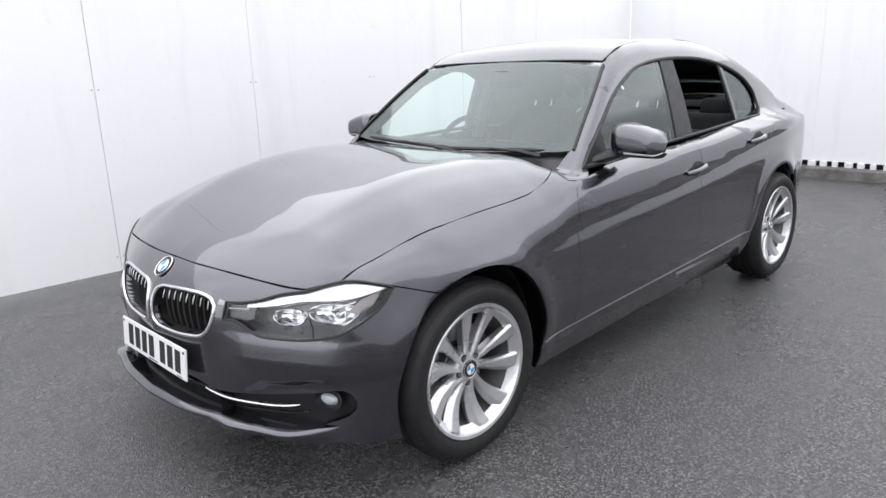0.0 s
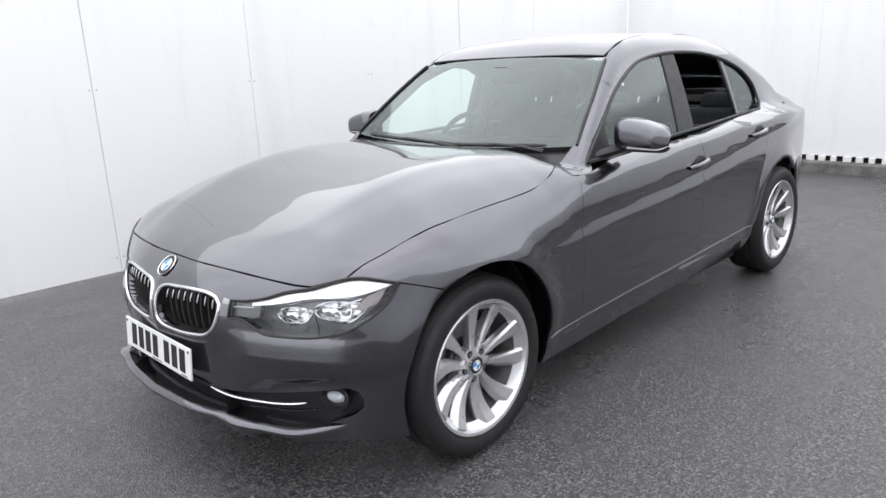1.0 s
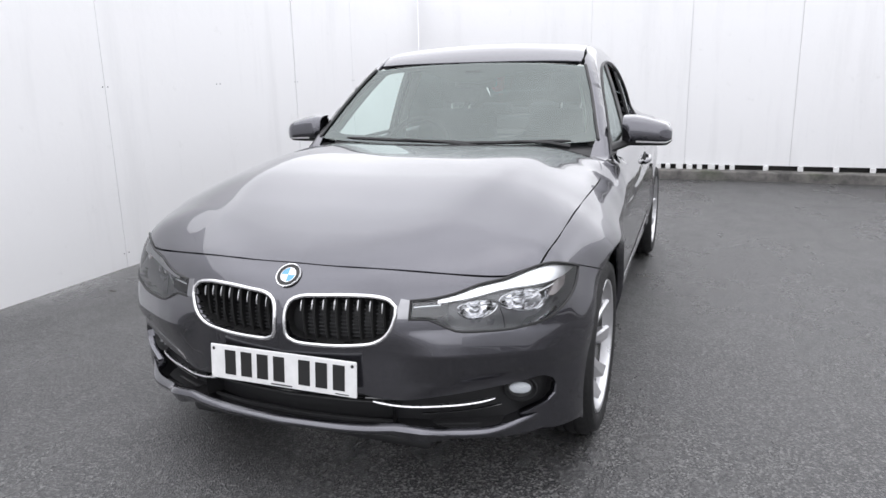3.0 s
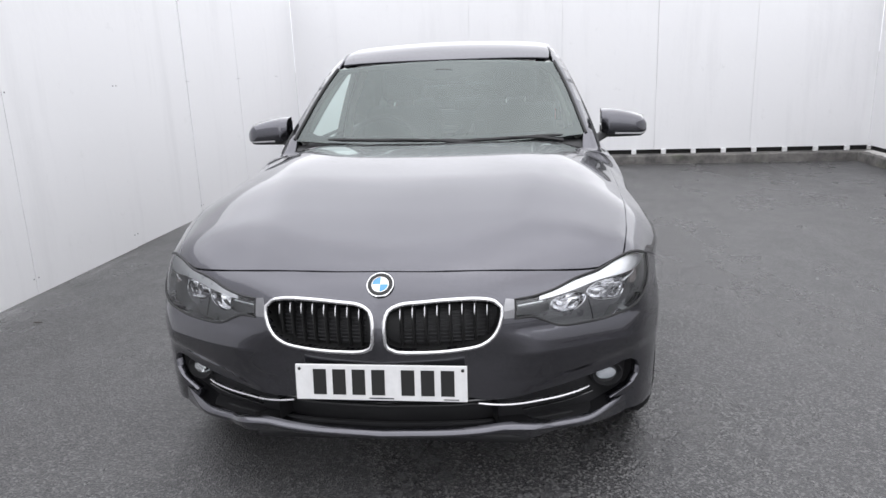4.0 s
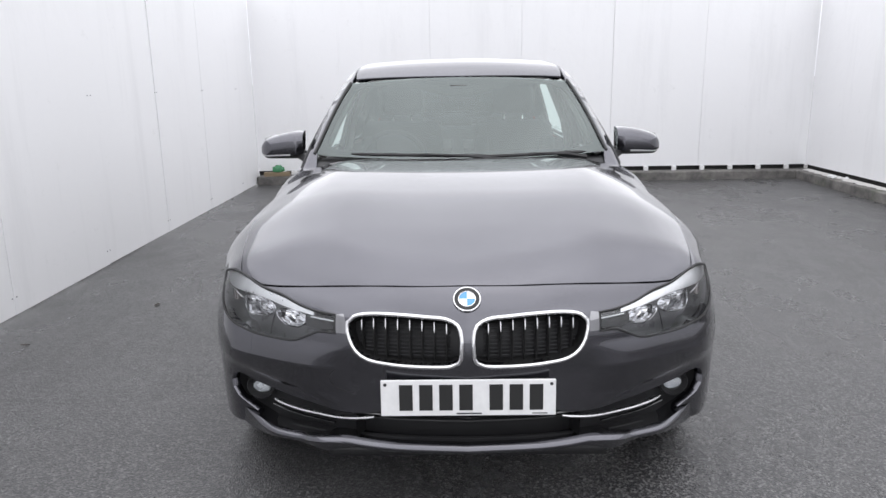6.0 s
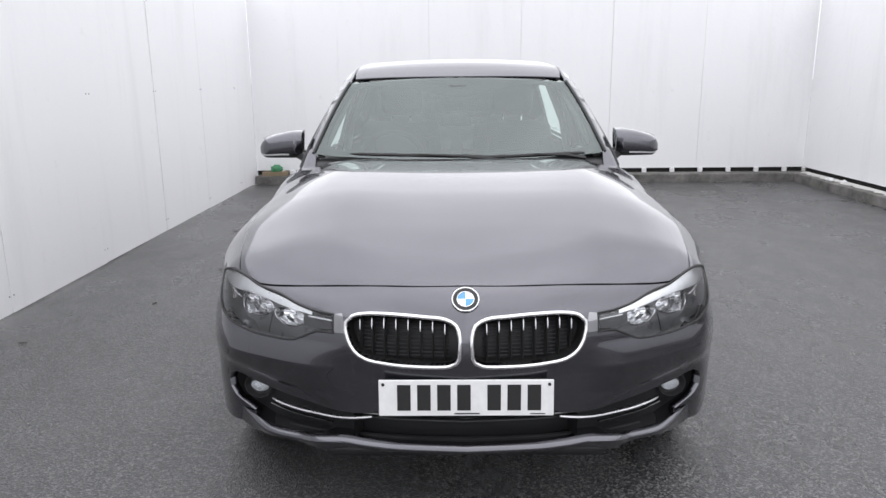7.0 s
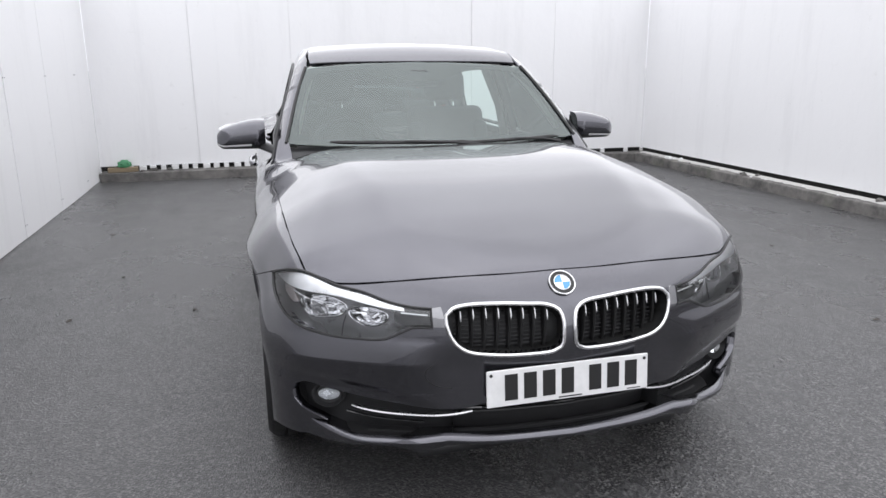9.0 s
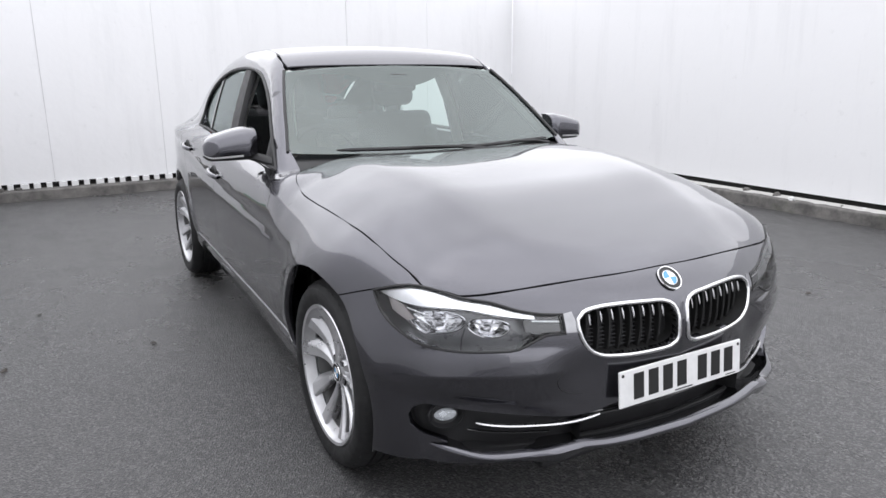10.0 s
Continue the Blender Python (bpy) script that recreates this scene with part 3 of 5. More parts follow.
# front wing
fender_top = [(y, on_top(x + 0.004, y)) for x, y in hood_edge]
SCREEN_EDGE = [(0.735, 0.965), (0.710, 1.0), (0.684, 1.070), (0.652, 1.160), (0.616, 1.247), (0.585, 1.312), (0.574, 1.333)]
screen_side = [(float(screen_chart([(x + 0.004, z)])[0][1]), z) for x, z in SCREEN_EDGE]
HINGE = [(1.530, 0.904), (1.455, 0.897), (1.400, 0.878), (1.378, 0.84), (1.374, 0.75), (1.380, 0.55), (1.386, 0.318)]
CORNER = [(1.410, 0.925), (1.435, 0.906), (1.48, 0.901), (1.52, 0.903)]
wing = outline([(0.590, 0.666), (0.52, 0.690), (0.455, 0.712)], [(0.455, 0.712), (0.40, 0.731), (0.345, 0.745), (fender_top[0][0], fender_top[0][1])], fender_top,
               [fender_top[-1], *CORNER], [CORNER[-1], HINGE[0]], HINGE, [HINGE[-1], (1.165, 0.303)], arc(HUB_F, HUB_Z, ARCH + 0.006, -4, 118.5, 18), step=0.025)
panel("front_wing", wing, side_chart, PAINT, car, sides=LR, grid=0.025, rim=0.03)

# the wing's flat top beside the bonnet, and its corner below the windscreen pillar
panel("wing_top", outline(grow(hood_edge, 0.0045), [(0.7265, 1.388), (0.756, 1.388)], [(x + 0.009 + 0.025 * min(1, (y - 0.318) / 0.15), y) for x, y in hood_edge[::-1][1:]], [(0.744, 0.318), (0.7395, 0.318)], step=0.03), top_chart, PAINT, car, sides=LR, grid=0.02, rim=0.02, lift=-0.0012)


panel("pillar_base", outline([(0.7265, 1.392), (0.700, 1.425)], [(0.700, 1.425), (0.694, 1.47), (0.697, 1.52), (0.702, 1.553)], [(0.702, 1.553), (0.738, 1.572), (0.768, 1.562), (0.788, 1.548), (0.804, 1.528)], [(0.804, 1.528), (0.814, 1.49), (0.816, 1.44), (0.806, 1.392)], [(0.806, 1.392), (0.7265, 1.392)], step=0.012),
      top_chart, PAINT, car, sides=LR, grid=0.012, rim=0.012, lift=0.0008)

# doors
BLINE = [(2.433, 0.9535), (2.450, 0.88), (2.460, 0.75), (2.456, 0.50), (2.446, 0.345)]
g = 0.0045
door_f = outline(grow(HINGE, g, 0.002), [(1.386 + g, 0.320), (2.446, 0.347)], BLINE[::-1], [(2.433, 0.9525), (2.2, 0.945), (1.9, 0.9335), (1.70, 0.926), (1.62, 0.916), (1.530 + g, 0.906)], step=0.025)
door_r_edge = [(3.405, 0.985), (3.375, 0.94), (3.320, 0.84), (3.260, 0.72), (3.210, 0.62), (3.155, 0.51), (3.080, 0.366)]
door_r = outline(grow(BLINE, g), [(2.446 + g, 0.347), (3.080, 0.366)], door_r_edge[::-1], [(3.405, 0.985), (3.2, 0.978), (2.95, 0.970), (2.6, 0.959), (2.433 + g, 0.954)], step=0.025)
doors = []
for nm, ln in (("front_door", door_f), ("rear_door", door_r)):
    doors += panel(nm, ln, side_chart, PAINT, car, sides=LR, grid=0.028)
# sills
sill = outline([(1.158, 0.300), (3.175, 0.362)], [(3.175, 0.362), (3.165, 0.225)], [(3.165, 0.225), (1.150, 0.200)], [(1.150, 0.200), (1.158, 0.300)], step=0.04)
panel("sill", sill, side_chart, PAINT, car, sides=LR, rim=0.05)
sill_line = [tuple(p) for p in side_chart(np.array([(1.17 + 0.0333 * k, 0.3085 + 0.0333 * k * 0.0307) for k in range(60)]))]

# side frame: pillars, roof rail and rear quarter round the side windows
roof_edge = [(0.566, 1.975), (0.560, 2.05), (0.548, 2.16), (0.532, 2.35), (0.516, 2.7), (0.502, 3.1), (0.492, 3.40)]
rail = [(y, on_top(x + 0.003, y)) for x, y in roof_edge]
back_side = [(float(back_chart([(x, z)])[0][1]), z) for x, z in ((0.492, 1.318), (0.515, 1.24), (0.54, 1.15), (0.555, 1.09))]
quarter_top = [(y, on_top(0.63, y)) for y in (4.02, 4.2, 4.4)]
frame_out = outline([screen_side[1], *screen_side[2:], rail[0]], rail, [rail[-1], *back_side], [back_side[-1], *quarter_top, (4.47, 1.01)], [(4.47, 1.01), (4.50, 0.95)],
                    [(4.50, 0.95), (4.28, 0.93), (4.25, 0.80), (4.30, 0.735)], [(4.30, 0.735), (4.05, 0.70), (3.90, 0.66)], arc(HUB_R, HUB_Z, ARCH + 0.004, 47, 175, 18), [(3.172, 0.363), *grow(door_r_edge[::-1], g)],
                    [(3.405 + g, 0.987), (3.30, 0.986), (2.36, 0.957), (1.70, 0.931), (1.505, 0.927)], [(1.505, 0.927), (1.520, 0.955), screen_side[1]], step=0.022)
dlo = outline([(1.530, 0.936), (1.72, 0.941), (2.0, 0.950), (2.36, 0.963), (2.95, 0.980), (3.30, 0.991), (3.53, 0.999)], [(3.53, 0.999), (3.603, 1.04), (3.590, 1.12), (3.490, 1.207), (3.285, 1.281), (3.0, 1.333), (2.65, 1.353), (2.36, 1.344), (2.18, 1.319), (2.07, 1.283), (1.90, 1.203), (1.735, 1.092), (1.62, 1.008), (1.530, 0.936)], step=0.022)
panel("side_frame", frame_out, side_chart, PAINT, car, holes=[dlo], sides=LR, grid=0.026, rim=0.03)

# roof
panel("roof", outline([(0.0, 2.006), (0.25, 2.006), (0.45, 2.004), (0.550, 2.000)], grow(roof_edge[1:], -0.006), [(0.486, 3.40), (0.3, 3.44), (0, 3.455)], [(0, 3.455), (-0.3, 3.44), (-0.486, 3.40)], mirror2(grow(roof_edge[1:], -0.006)), mirror2([(0.0, 2.006), (0.25, 2.006), (0.45, 2.004), (0.550, 2.000)])),
      top_chart, PAINT, car, grid=0.045)
# windscreen and rear window
ws = SCREEN_EDGE[1:]
wscreen = outline([(0, 0.975), (0.35, 0.985), (0.60, 0.992), (0.697, 0.998)], ws, [(0.568, 1.335), (0.3, 1.354), (0, 1.361)], mirror2([(0.568, 1.335), (0.3, 1.354), (0, 1.361)]), mirror2(ws), mirror2([(0, 0.975), (0.35, 0.985), (0.60, 0.992), (0.697, 0.998)]), step=0.03)
windscreen = panel("windscreen", wscreen, screen_chart, GLASS, car, grid=0.05, rim=0.0, label="green-tinted windscreen reflecting the sky", lift=-0.003)[0]
bw = [(0.485, 1.318), (0.508, 1.24), (0.533, 1.15), (0.548, 1.09)]
rear_glass = panel("rear_window", outline([(0, 1.09), (0.548, 1.09)], bw[::-1], [(0.485, 1.318), (0.3, 1.340), (0, 1.350)], mirror2([(0.485, 1.318), (0.3, 1.340), (0, 1.350)]), mirror2(bw[::-1]), [(-0.548, 1.09), (0, 1.09)], step=0.04), back_chart, SIDE_GLASS, car, grid=0.06, rim=0)[0]
# boot lid and tail
panel("boot_lid", outline([(0, 4.0), (0.62, 4.02)], [(0.62, 4.02), (0.625, 4.2), (0.62, 4.47)], [(0.62, 4.47), (0.3, 4.55), (0, 4.56)], [(0, 4.56), (-0.3, 4.55), (-0.62, 4.47)], [(-0.62, 4.47), (-0.625, 4.2), (-0.62, 4.02)], [(-0.62, 4.02), (0, 4.0)]), top_chart, PAINT, car, grid=0.05)


def rear_bearing(y, z):
    p = side_chart([(y, z)], solid_lower)[0]
    return math.atan2(p[0], y - 3.6), z


r0, r1 = rear_bearing(3.92, 0.66), rear_bearing(4.30, 0.735)
panel("rear_bumper", outline([(0, 0.735), (r1[0], 0.735), r0], [r0, rear_bearing(3.965, 0.5), rear_bearing(3.985, 0.24)], [rear_bearing(3.985, 0.24), (0, 0.22)], [(0, 0.22), (-rear_bearing(3.985, 0.24)[0], 0.24)], [(-a, b) for a, b in [rear_bearing(3.985, 0.24), rear_bearing(3.965, 0.5), r0]], [(-r0[0], r0[1]), (-r1[0], 0.735), (0, 0.735)], step=0.05), rear_chart, PAINT, car, grid=0.07)
tail = outline([(0, 0.745), (0.62, 0.745)], [(0.62, 0.745), (0.62, 1.0)], [(0.62, 1.0), (0, 1.0)], [(0, 1.0), (-0.62, 1.0)], [(-0.62, 1.0), (-0.62, 0.745)], [(-0.62, 0.745), (0, 0.745)], step=0.05)
panel("tail_panel", tail, rear_chart, PAINT, car, grid=0.07)
tl0 = rear_bearing(4.26, 0.80)[0]
panel("tail_lamp", outline([(0.625, 0.745), (tl0, 0.745)], [(tl0, 0.745), (tl0 + 0.02, 0.93)], [(tl0 + 0.02, 0.93), (0.85, 0.96), (0.625, 0.97)], [(0.625, 0.97), (0.625, 0.745)], step=0.04), rear_chart, RED_L, car, sides=LR, grid=0.05, label="red tail lamp")

# bumper, lamps and grille openings
LAMP_TOP = [(0.400, 0.657), (0.45, 0.660), (0.516, 0.673), (0.580, 0.696)]


def from_top(x, y):
    p = top_chart([(x, y)], solid_lower)[0]
    return math.atan2(p[0], 1.0 - p[1]), float(p[2])


lamp_upper = [bearing(*p) for p in LAMP_TOP] + [from_top(x, y - 0.004) for x, y in ((0.657, 0.250), (0.70, 0.285), (0.735, 0.318))] + [bearing_side(0.345, 0.741), bearing_side(0.40, 0.727)]
LAMP_LOW = [(0.400, 0.603), (0.455, 0.603), (0.490, 0.587), (0.530, 0.569), (0.60, 0.565), (0.69, 0.568), (0.755, 0.582), (0.795, 0.606)]
lamp_line = outline(lamp_upper + [bearing_side(0.447, 0.709)], [bearing_side(0.447, 0.709), bearing_side(0.40, 0.662)] + [bearing(*p) for p in LAMP_LOW[::-1]], [bearing(*LAMP_LOW[0]), bearing(*LAMP_TOP[0])], step=0.02)
kidney = outline([(0.019, 0.548), (0.018, 0.61), (0.029, 0.641), (0.060, 0.656), (0.125, 0.662), (0.21, 0.667), (0.295, 0.666), (0.340, 0.657), (0.360, 0.640), (0.361, 0.616), (0.354, 0.588), (0.336, 0.556), (0.302, 0.533), (0.23, 0.522), (0.125, 0.517), (0.048, 0.521), (0.026, 0.532), (0.019, 0.548)], step=0.015)
kidney_b = [bearing(*p) for p in kidney]
TOP_LINE = [(0.0, 0.372), (0.24, 0.371), (0.30, 0.356), (0.36, 0.350), (0.45, 0.353), (0.60, 0.374), (0.70, 0.390), (0.762, 0.403), (0.786, 0.392), (0.797, 0.365), (0.793, 0.340), (0.775, 0.318), (0.70, 0.280)]
intake = outline([(0.0, 0.376), (0.24, 0.375), (0.345, 0.356)], [(0.345, 0.356), (0.345, 0.240)], [(0.345, 0.240), (-0.345, 0.240)], [(-0.345, 0.240), (-0.345, 0.356)], [(-0.345, 0.356), (-0.24, 0.375), (0.0, 0.376)], step=0.03)
intake_b = [bearing(*p) for p in intake]
side_in = outline([(0.347, 0.356), (0.45, 0.357), (0.60, 0.378), (0.70, 0.394), (0.765, 0.408)], [(0.765, 0.408), (0.790, 0.395), (0.800, 0.365), (0.77, 0.250)], [(0.77, 0.250), (0.60, 0.240), (0.347, 0.240)], [(0.347, 0.240), (0.347, 0.356)], step=0.03)
side_b = [bearing(*p) for p in side_in]
be = bearing_side
arch_b = [be(HUB_F + r * math.cos(radians(a)), HUB_Z + r * math.sin(radians(a))) for a, r in [(119.0 + 6.75 * k, ARCH + 0.006 - 0.024 * min(1, k / 6)) for k in range(13)]]

front_top = [from_top(x, y - 0.0045) for x, y in hood_front]
half = [front_top, [front_top[-1], *[bearing(x, z) for x, z in LAMP_TOP[3::-1]]], [bearing(*LAMP_TOP[0]), bearing(*LAMP_LOW[0])], [bearing(*p) for p in LAMP_LOW] + [be(0.40, 0.660), be(0.452, 0.7085)],
        [be(0.452, 0.7085), be(0.52, 0.686), be(0.587, 0.6625)], arch_b, [arch_b[-1], be(0.425, 0.212), bearing(0.785, 0.222), bearing(0.70, 0.232)], [bearing(0.70, 0.232), bearing(0.70, 0.280)], [bearing(*p) for p in TOP_LINE[::-1]]]
full = half + [[(-a, b) for a, b in s][::-1] for s in half[::-1]]
mk = lambda l: [(-a, b) for a, b in l][::-1]
panel("front_bumper", outline(*full, step=0.02), front_chart, PAINT, car, holes=[kidney_b, mk(kidney_b)], grid=0.015, rim=0.03)
valance = [[bearing(x, z) for x, z in ((0.0, 0.264), (0.34, 0.258), (0.43, 0.244), (0.62, 0.239), (0.74, 0.230))], [bearing(0.74, 0.230), bearing(0.72, 0.185)], [bearing(0.72, 0.185), bearing(0.4, 0.205), bearing(0, 0.215)]]
valance = valance + [[(-a, b) for a, b in s][::-1] for s in valance[::-1]]
panel("undertray_lip", outline(*valance, step=0.03), front_chart, BLACK, car, lift=-0.028, grid=0.05, label="black plastic lip under the bumper")


def make_chin(a_max=0.795, n=90):
    """The protruding painted lip under the intakes, swept round the nose."""
    bm = bmesh.new()
    rows = []
    for k in range(n + 1):
        x = -a_max + 2 * a_max * k / n
        ax = abs(x)
        zr = float(chin_z(ax))
        out = (0.055 + 0.018 * math.exp(-((ax - 0.43) / 0.045) ** 2)) * (1 - float(step_up(np.array(ax), 0.58, 0.77)))
        zb = zr - 0.032 - 0.020 * math.exp(-((ax - 0.42) / 0.06) ** 2) - 0.030 * float(step_up(np.array(ax), 0.55, 0.80))
        q = front_chart([bearing(x, zr)])
        nv = slope(q, solid_lower)[0] * [1, 1, 0]
        nv = Vector(nv / np.linalg.norm(nv))
        p = Vector(q[0])
        g = min(1.0, out / 0.05)
        sec = ((-0.070, zr - 0.030 * g), (-0.010, zr - 0.024 * g), (out * 0.22, zr - 0.016 * g), (out * 0.40, zr - 0.003), (out * 0.58, zr + 0.003), (out * 0.80, zr), (out * 0.96, zr - 0.006), (out, zr - 0.012), (out * 0.95, zr - 0.020), (out * 0.75, zb + 0.004), (-0.060, zb - 0.002))
        rows.append([bm.verts.new((*(p + nv * (o + 0.0015 - 0.008 * float(step_up(np.array(ax), 0.72, 0.785)))).to_2d(), z)) for o, z in sec])
    for a, b in zip(rows, rows[1:]):
        for j in range(10):
            bm.faces.new((a[j], b[j], b[j + 1], a[j + 1]))
    return bm


part("bumper_lip", make_chin(), PAINT, car, "painted bumper lip with a raised edge", smooth=True)
KEPT = {}


def front_point(x, z, lift=0.0):
    key = (round(x, 5), round(z, 5))
    if key not in KEPT:
        q = front_chart([bearing(x, z)])
        KEPT[key] = (Vector(q[0]), Vector(slope(q, solid_lower)[0]))
    return KEPT[key][0] + KEPT[key][1] * lift


def front_normal(x, z):
    p = front_chart([bearing(x, z)])
    return Vector(slope(p, solid_lower)[0])


def facing(p, n):
    """A pose at p whose z axis points along n, with x kept level."""
    z = Vector(n).normalized()
    x = Vector((0, 0, 1)).cross(z)
    x = x.normalized() if x.length > 1e-4 else Vector((1, 0, 0))
    y = z.cross(x)
    return Matrix.Translation(p) @ Matrix((x, y, z)).transposed().to_4x4()


FLIP = Matrix.Diagonal((-1, 1, 1, 1))


def both(name, make, material, parent, label="", smooth=True):
    """The same part on the left and, mirrored, on the right; parent may be a pair."""
    out, first = [], make()
    pair = (first.copy(), first)
    for k, m in enumerate((None, FLIP)):
        out.append(part(name, pair[k], material, parent[k] if isinstance(parent, (list, tuple)) else parent, label, smooth, m))
    return out


# the rounded upper edge of the sills
both("sill_edge", lambda: tube([Vector(p) + Vector((0.0005, 0, 0)) for p in sill_line], 0.0042, 8), PAINT, car, "rounded painted sill edge")
# kidney grilles
kid_back = panel("grille", kidney_b, front_chart, BLACK, car, sides=LR, grid=0.03, lift=-0.060, rim=0.0, label="black kidney grille with upright slats")
kid_wall = [tuple(front_chart([q])[0]) for q in kidney_b]
kid_n = [tuple(slope(front_chart([q]), solid_lower)[0]) for q in kidney_b]


def make_kidney_tunnel():
    bm = bmesh.new()
    a = [bm.verts.new(Vector(p) - Vector(n) * 0.004) for p, n in zip(kid_wall, kid_n)]
    b = [bm.verts.new(Vector(p) - Vector(n) * 0.060) for p, n in zip(kid_wall, kid_n)]
    for k in range(len(a)):
        bm.faces.new((a[k], a[(k + 1) % len(a)], b[(k + 1) % len(a)], b[k]))
    return bm


def make_kidney_frame():
    return tube([Vector(p) + Vector(n) * 0.001 for p, n in zip(kid_wall, kid_n)], 0.0068, 10, closed=True, flat=1.0, up=(0, -1, 0))


both("tunnel", make_kidney_tunnel, INK, kid_back)
both("surround", make_kidney_frame, CHROME, kid_back, "bright chrome surround")
kl, kt = pch([0.03, 0.06, 0.12, 0.22, 0.29, 0.34], [0.532, 0.520, 0.517, 0.521, 0.530, 0.562]), pch([0.03, 0.07, 0.14, 0.25, 0.335], [0.641, 0.657, 0.663, 0.667, 0.658])
for i in range(8):
    x = 0.062 + 0.0365 * i
    z0, z1 = float(kl(x)) + 0.003, float(kt(x)) - 0.003

    def make_slat():
        bm = bmesh.new()
        for k in range(6):
            z = z0 + (z1 - z0) * k / 5
            y = front_point(x, z)[1] + 0.016 + 0.022 * (1 - k / 5)
            for dx, dy in ((-0.0035, 0.004), (0.0, 0.0), (0.0035, 0.004), (0.0030, 0.040), (-0.0030, 0.040)):
                bm.verts.new((x + dx, y + dy, z))
        bm.verts.ensure_lookup_table()
        for k in range(5):
            for e in range(5):
                bm.faces.new([bm.verts[j] for j in (5 * k + e, 5 * k + (e + 1) % 5, 5 * k + 5 + (e + 1) % 5, 5 * k + 5 + e)])
        bm.faces.new([bm.verts[j] for j in range(5)])
        bm.faces.new([bm.verts[25 + j] for j in range(5)])
        return bm

    def make_tip():
        p = [front_point(x, z1 - 0.010 - 0.030 * k / 4) + Vector((0, 0.0115 + 0.002 * k / 4, 0)) for k in range(5)]
        return tube(p, [0.0012, 0.0024, 0.0026, 0.0024, 0.0012], 6)
    both("slat", make_slat, INK, kid_back)
    both("slat_tip", make_tip, SATIN, kid_back, "pale slat edge")
for i in range(11):
    z = 0.533 + 0.0118 * i
    both("radiator_fin", lambda: tube([(0.05 + 0.056 * k, front_point(0.05 + 0.056 * k, z)[1] + 0.054, z) for k in range(6)], 0.0022, 6), DASH, kid_back)

# lower intakes, strips and fog lamps
side_back = panel("side_intake", side_b, front_chart, BLACK, car, sides=LR, grid=0.03, lift=-0.060, rim=0.0, label="black plastic side intake")
mid_back = panel("centre_intake", intake_b, front_chart, BLACK, car, grid=0.04, lift=-0.07, rim=0.0, label="black plastic lower intake")[0]


def loop_tunnel(loop, depth):
    P = front_chart(np.array(loop))
    N = slope(P, solid_lower)
    bm = bmesh.new()
    a = [bm.verts.new(Vector(p - n * 0.006)) for p, n in zip(P, N)]
    b = [bm.verts.new(Vector(p - n * depth)) for p, n in zip(P, N)]
    for k in range(len(a)):
        bm.faces.new((a[k], a[(k + 1) % len(a)], b[(k + 1) % len(a)], b[k]))
    return bm


both("tunnel", lambda: loop_tunnel(side_b, 0.061), BLACK, side_back)
part("tunnel", loop_tunnel(intake_b, 0.071), BLACK, mid_back)
part("cross_bar", tube([front_point(-0.33 + 0.066 * k, 0.352, -0.010) for k in range(11)], 0.008, 8, flat=0.6), GLOSS_BLACK, mid_back)
part("cross_bar", tube([front_point(-0.33 + 0.066 * k, 0.326, -0.035) for k in range(11)], 0.005, 8), BLACK, mid_back)
strip_pts = spline([(0.288, 0.343), (0.342, 0.333), (0.424, 0.324), (0.509, 0.323), (0.590, 0.331), (0.630, 0.339)], 0.02)
both("bright_strip", lambda: tube([front_point(x, z, -0.004) for x, z in strip_pts], [0.0055] + [0.0075] * (len(strip_pts) - 2) + [0.003], 8, flat=0.75), SATIN, car, "satin silver trim strip")
blade_pts = spline([(0.43, 0.292), (0.50, 0.293), (0.60, 0.302), (0.65, 0.311)], 0.02)
both("intake_blade", lambda: tube([front_point(x, z, -0.022) for x, z in blade_pts], 0.006, 8, flat=0.5), GLOSS_BLACK, side_back)


def make_fog(prof, squash=0.86):
    p = front_point(0.705, 0.352, -0.030)
    n = Vector((0.30, -1, 0.16)).normalized()
    bm = lathe(prof, 32, "z")
    bm.transform(facing(p, n) @ Matrix.Diagonal((1.12, squash, 1, 1)))
    return bm


fogs = both("fog_lamp", lambda: make_fog([(0.046, -0.012), (0.048, 0.002), (0.044, 0.006), (0.038, -0.008), (0.034, -0.014), (0.0, -0.016)]), BLACK, car, "round fog lamp in a dark bezel")
both("reflector", lambda: make_fog([(0.030, -0.006), (0.024, -0.011), (0.0, -0.013)], 0.62), DRL, fogs, "bright fog lamp reflector")
both("lens", lambda: make_fog([(0.031, -0.005), (0.024, 0.000), (0.012, 0.003), (0.0, 0.004)], 0.62), LENS, fogs)

# headlights
CUPS = ((0.592, 0.628, 0.058, 0.042), (0.733, 0.648, 0.080, 0.050))
cup_lines = [[bearing(cx + rx * math.cos(a), cz + rz * (math.sin(a) if math.sin(a) < 0 else 0.75 * math.sin(a))) for a in [2 * math.pi * k / 28 for k in range(28)]] for cx, cz, rx, rz in CUPS]
housing = panel("headlight", lamp_line, front_chart, LAMP_IN, car, holes=cup_lines, sides=LR, grid=0.02, lift=-0.072, rim=0.006, label="smoked twin headlight with a bright upper band")
for s, h in zip(LR, housing):
    panel("cover", lamp_line, front_chart, LENS, h, sides=(s,), grid=0.02, rim=0.0, lift=-0.001, label="clear headlight cover")
both("housing_wall", lambda: loop_tunnel(lamp_line, 0.073), LAMP_IN, housing)
both("lamp_seal", lambda: tube([Vector(p) for p in front_chart(np.array(lamp_line))], 0.0042, 6, closed=True, up=(0, -1, 0)), BLACK, housing)
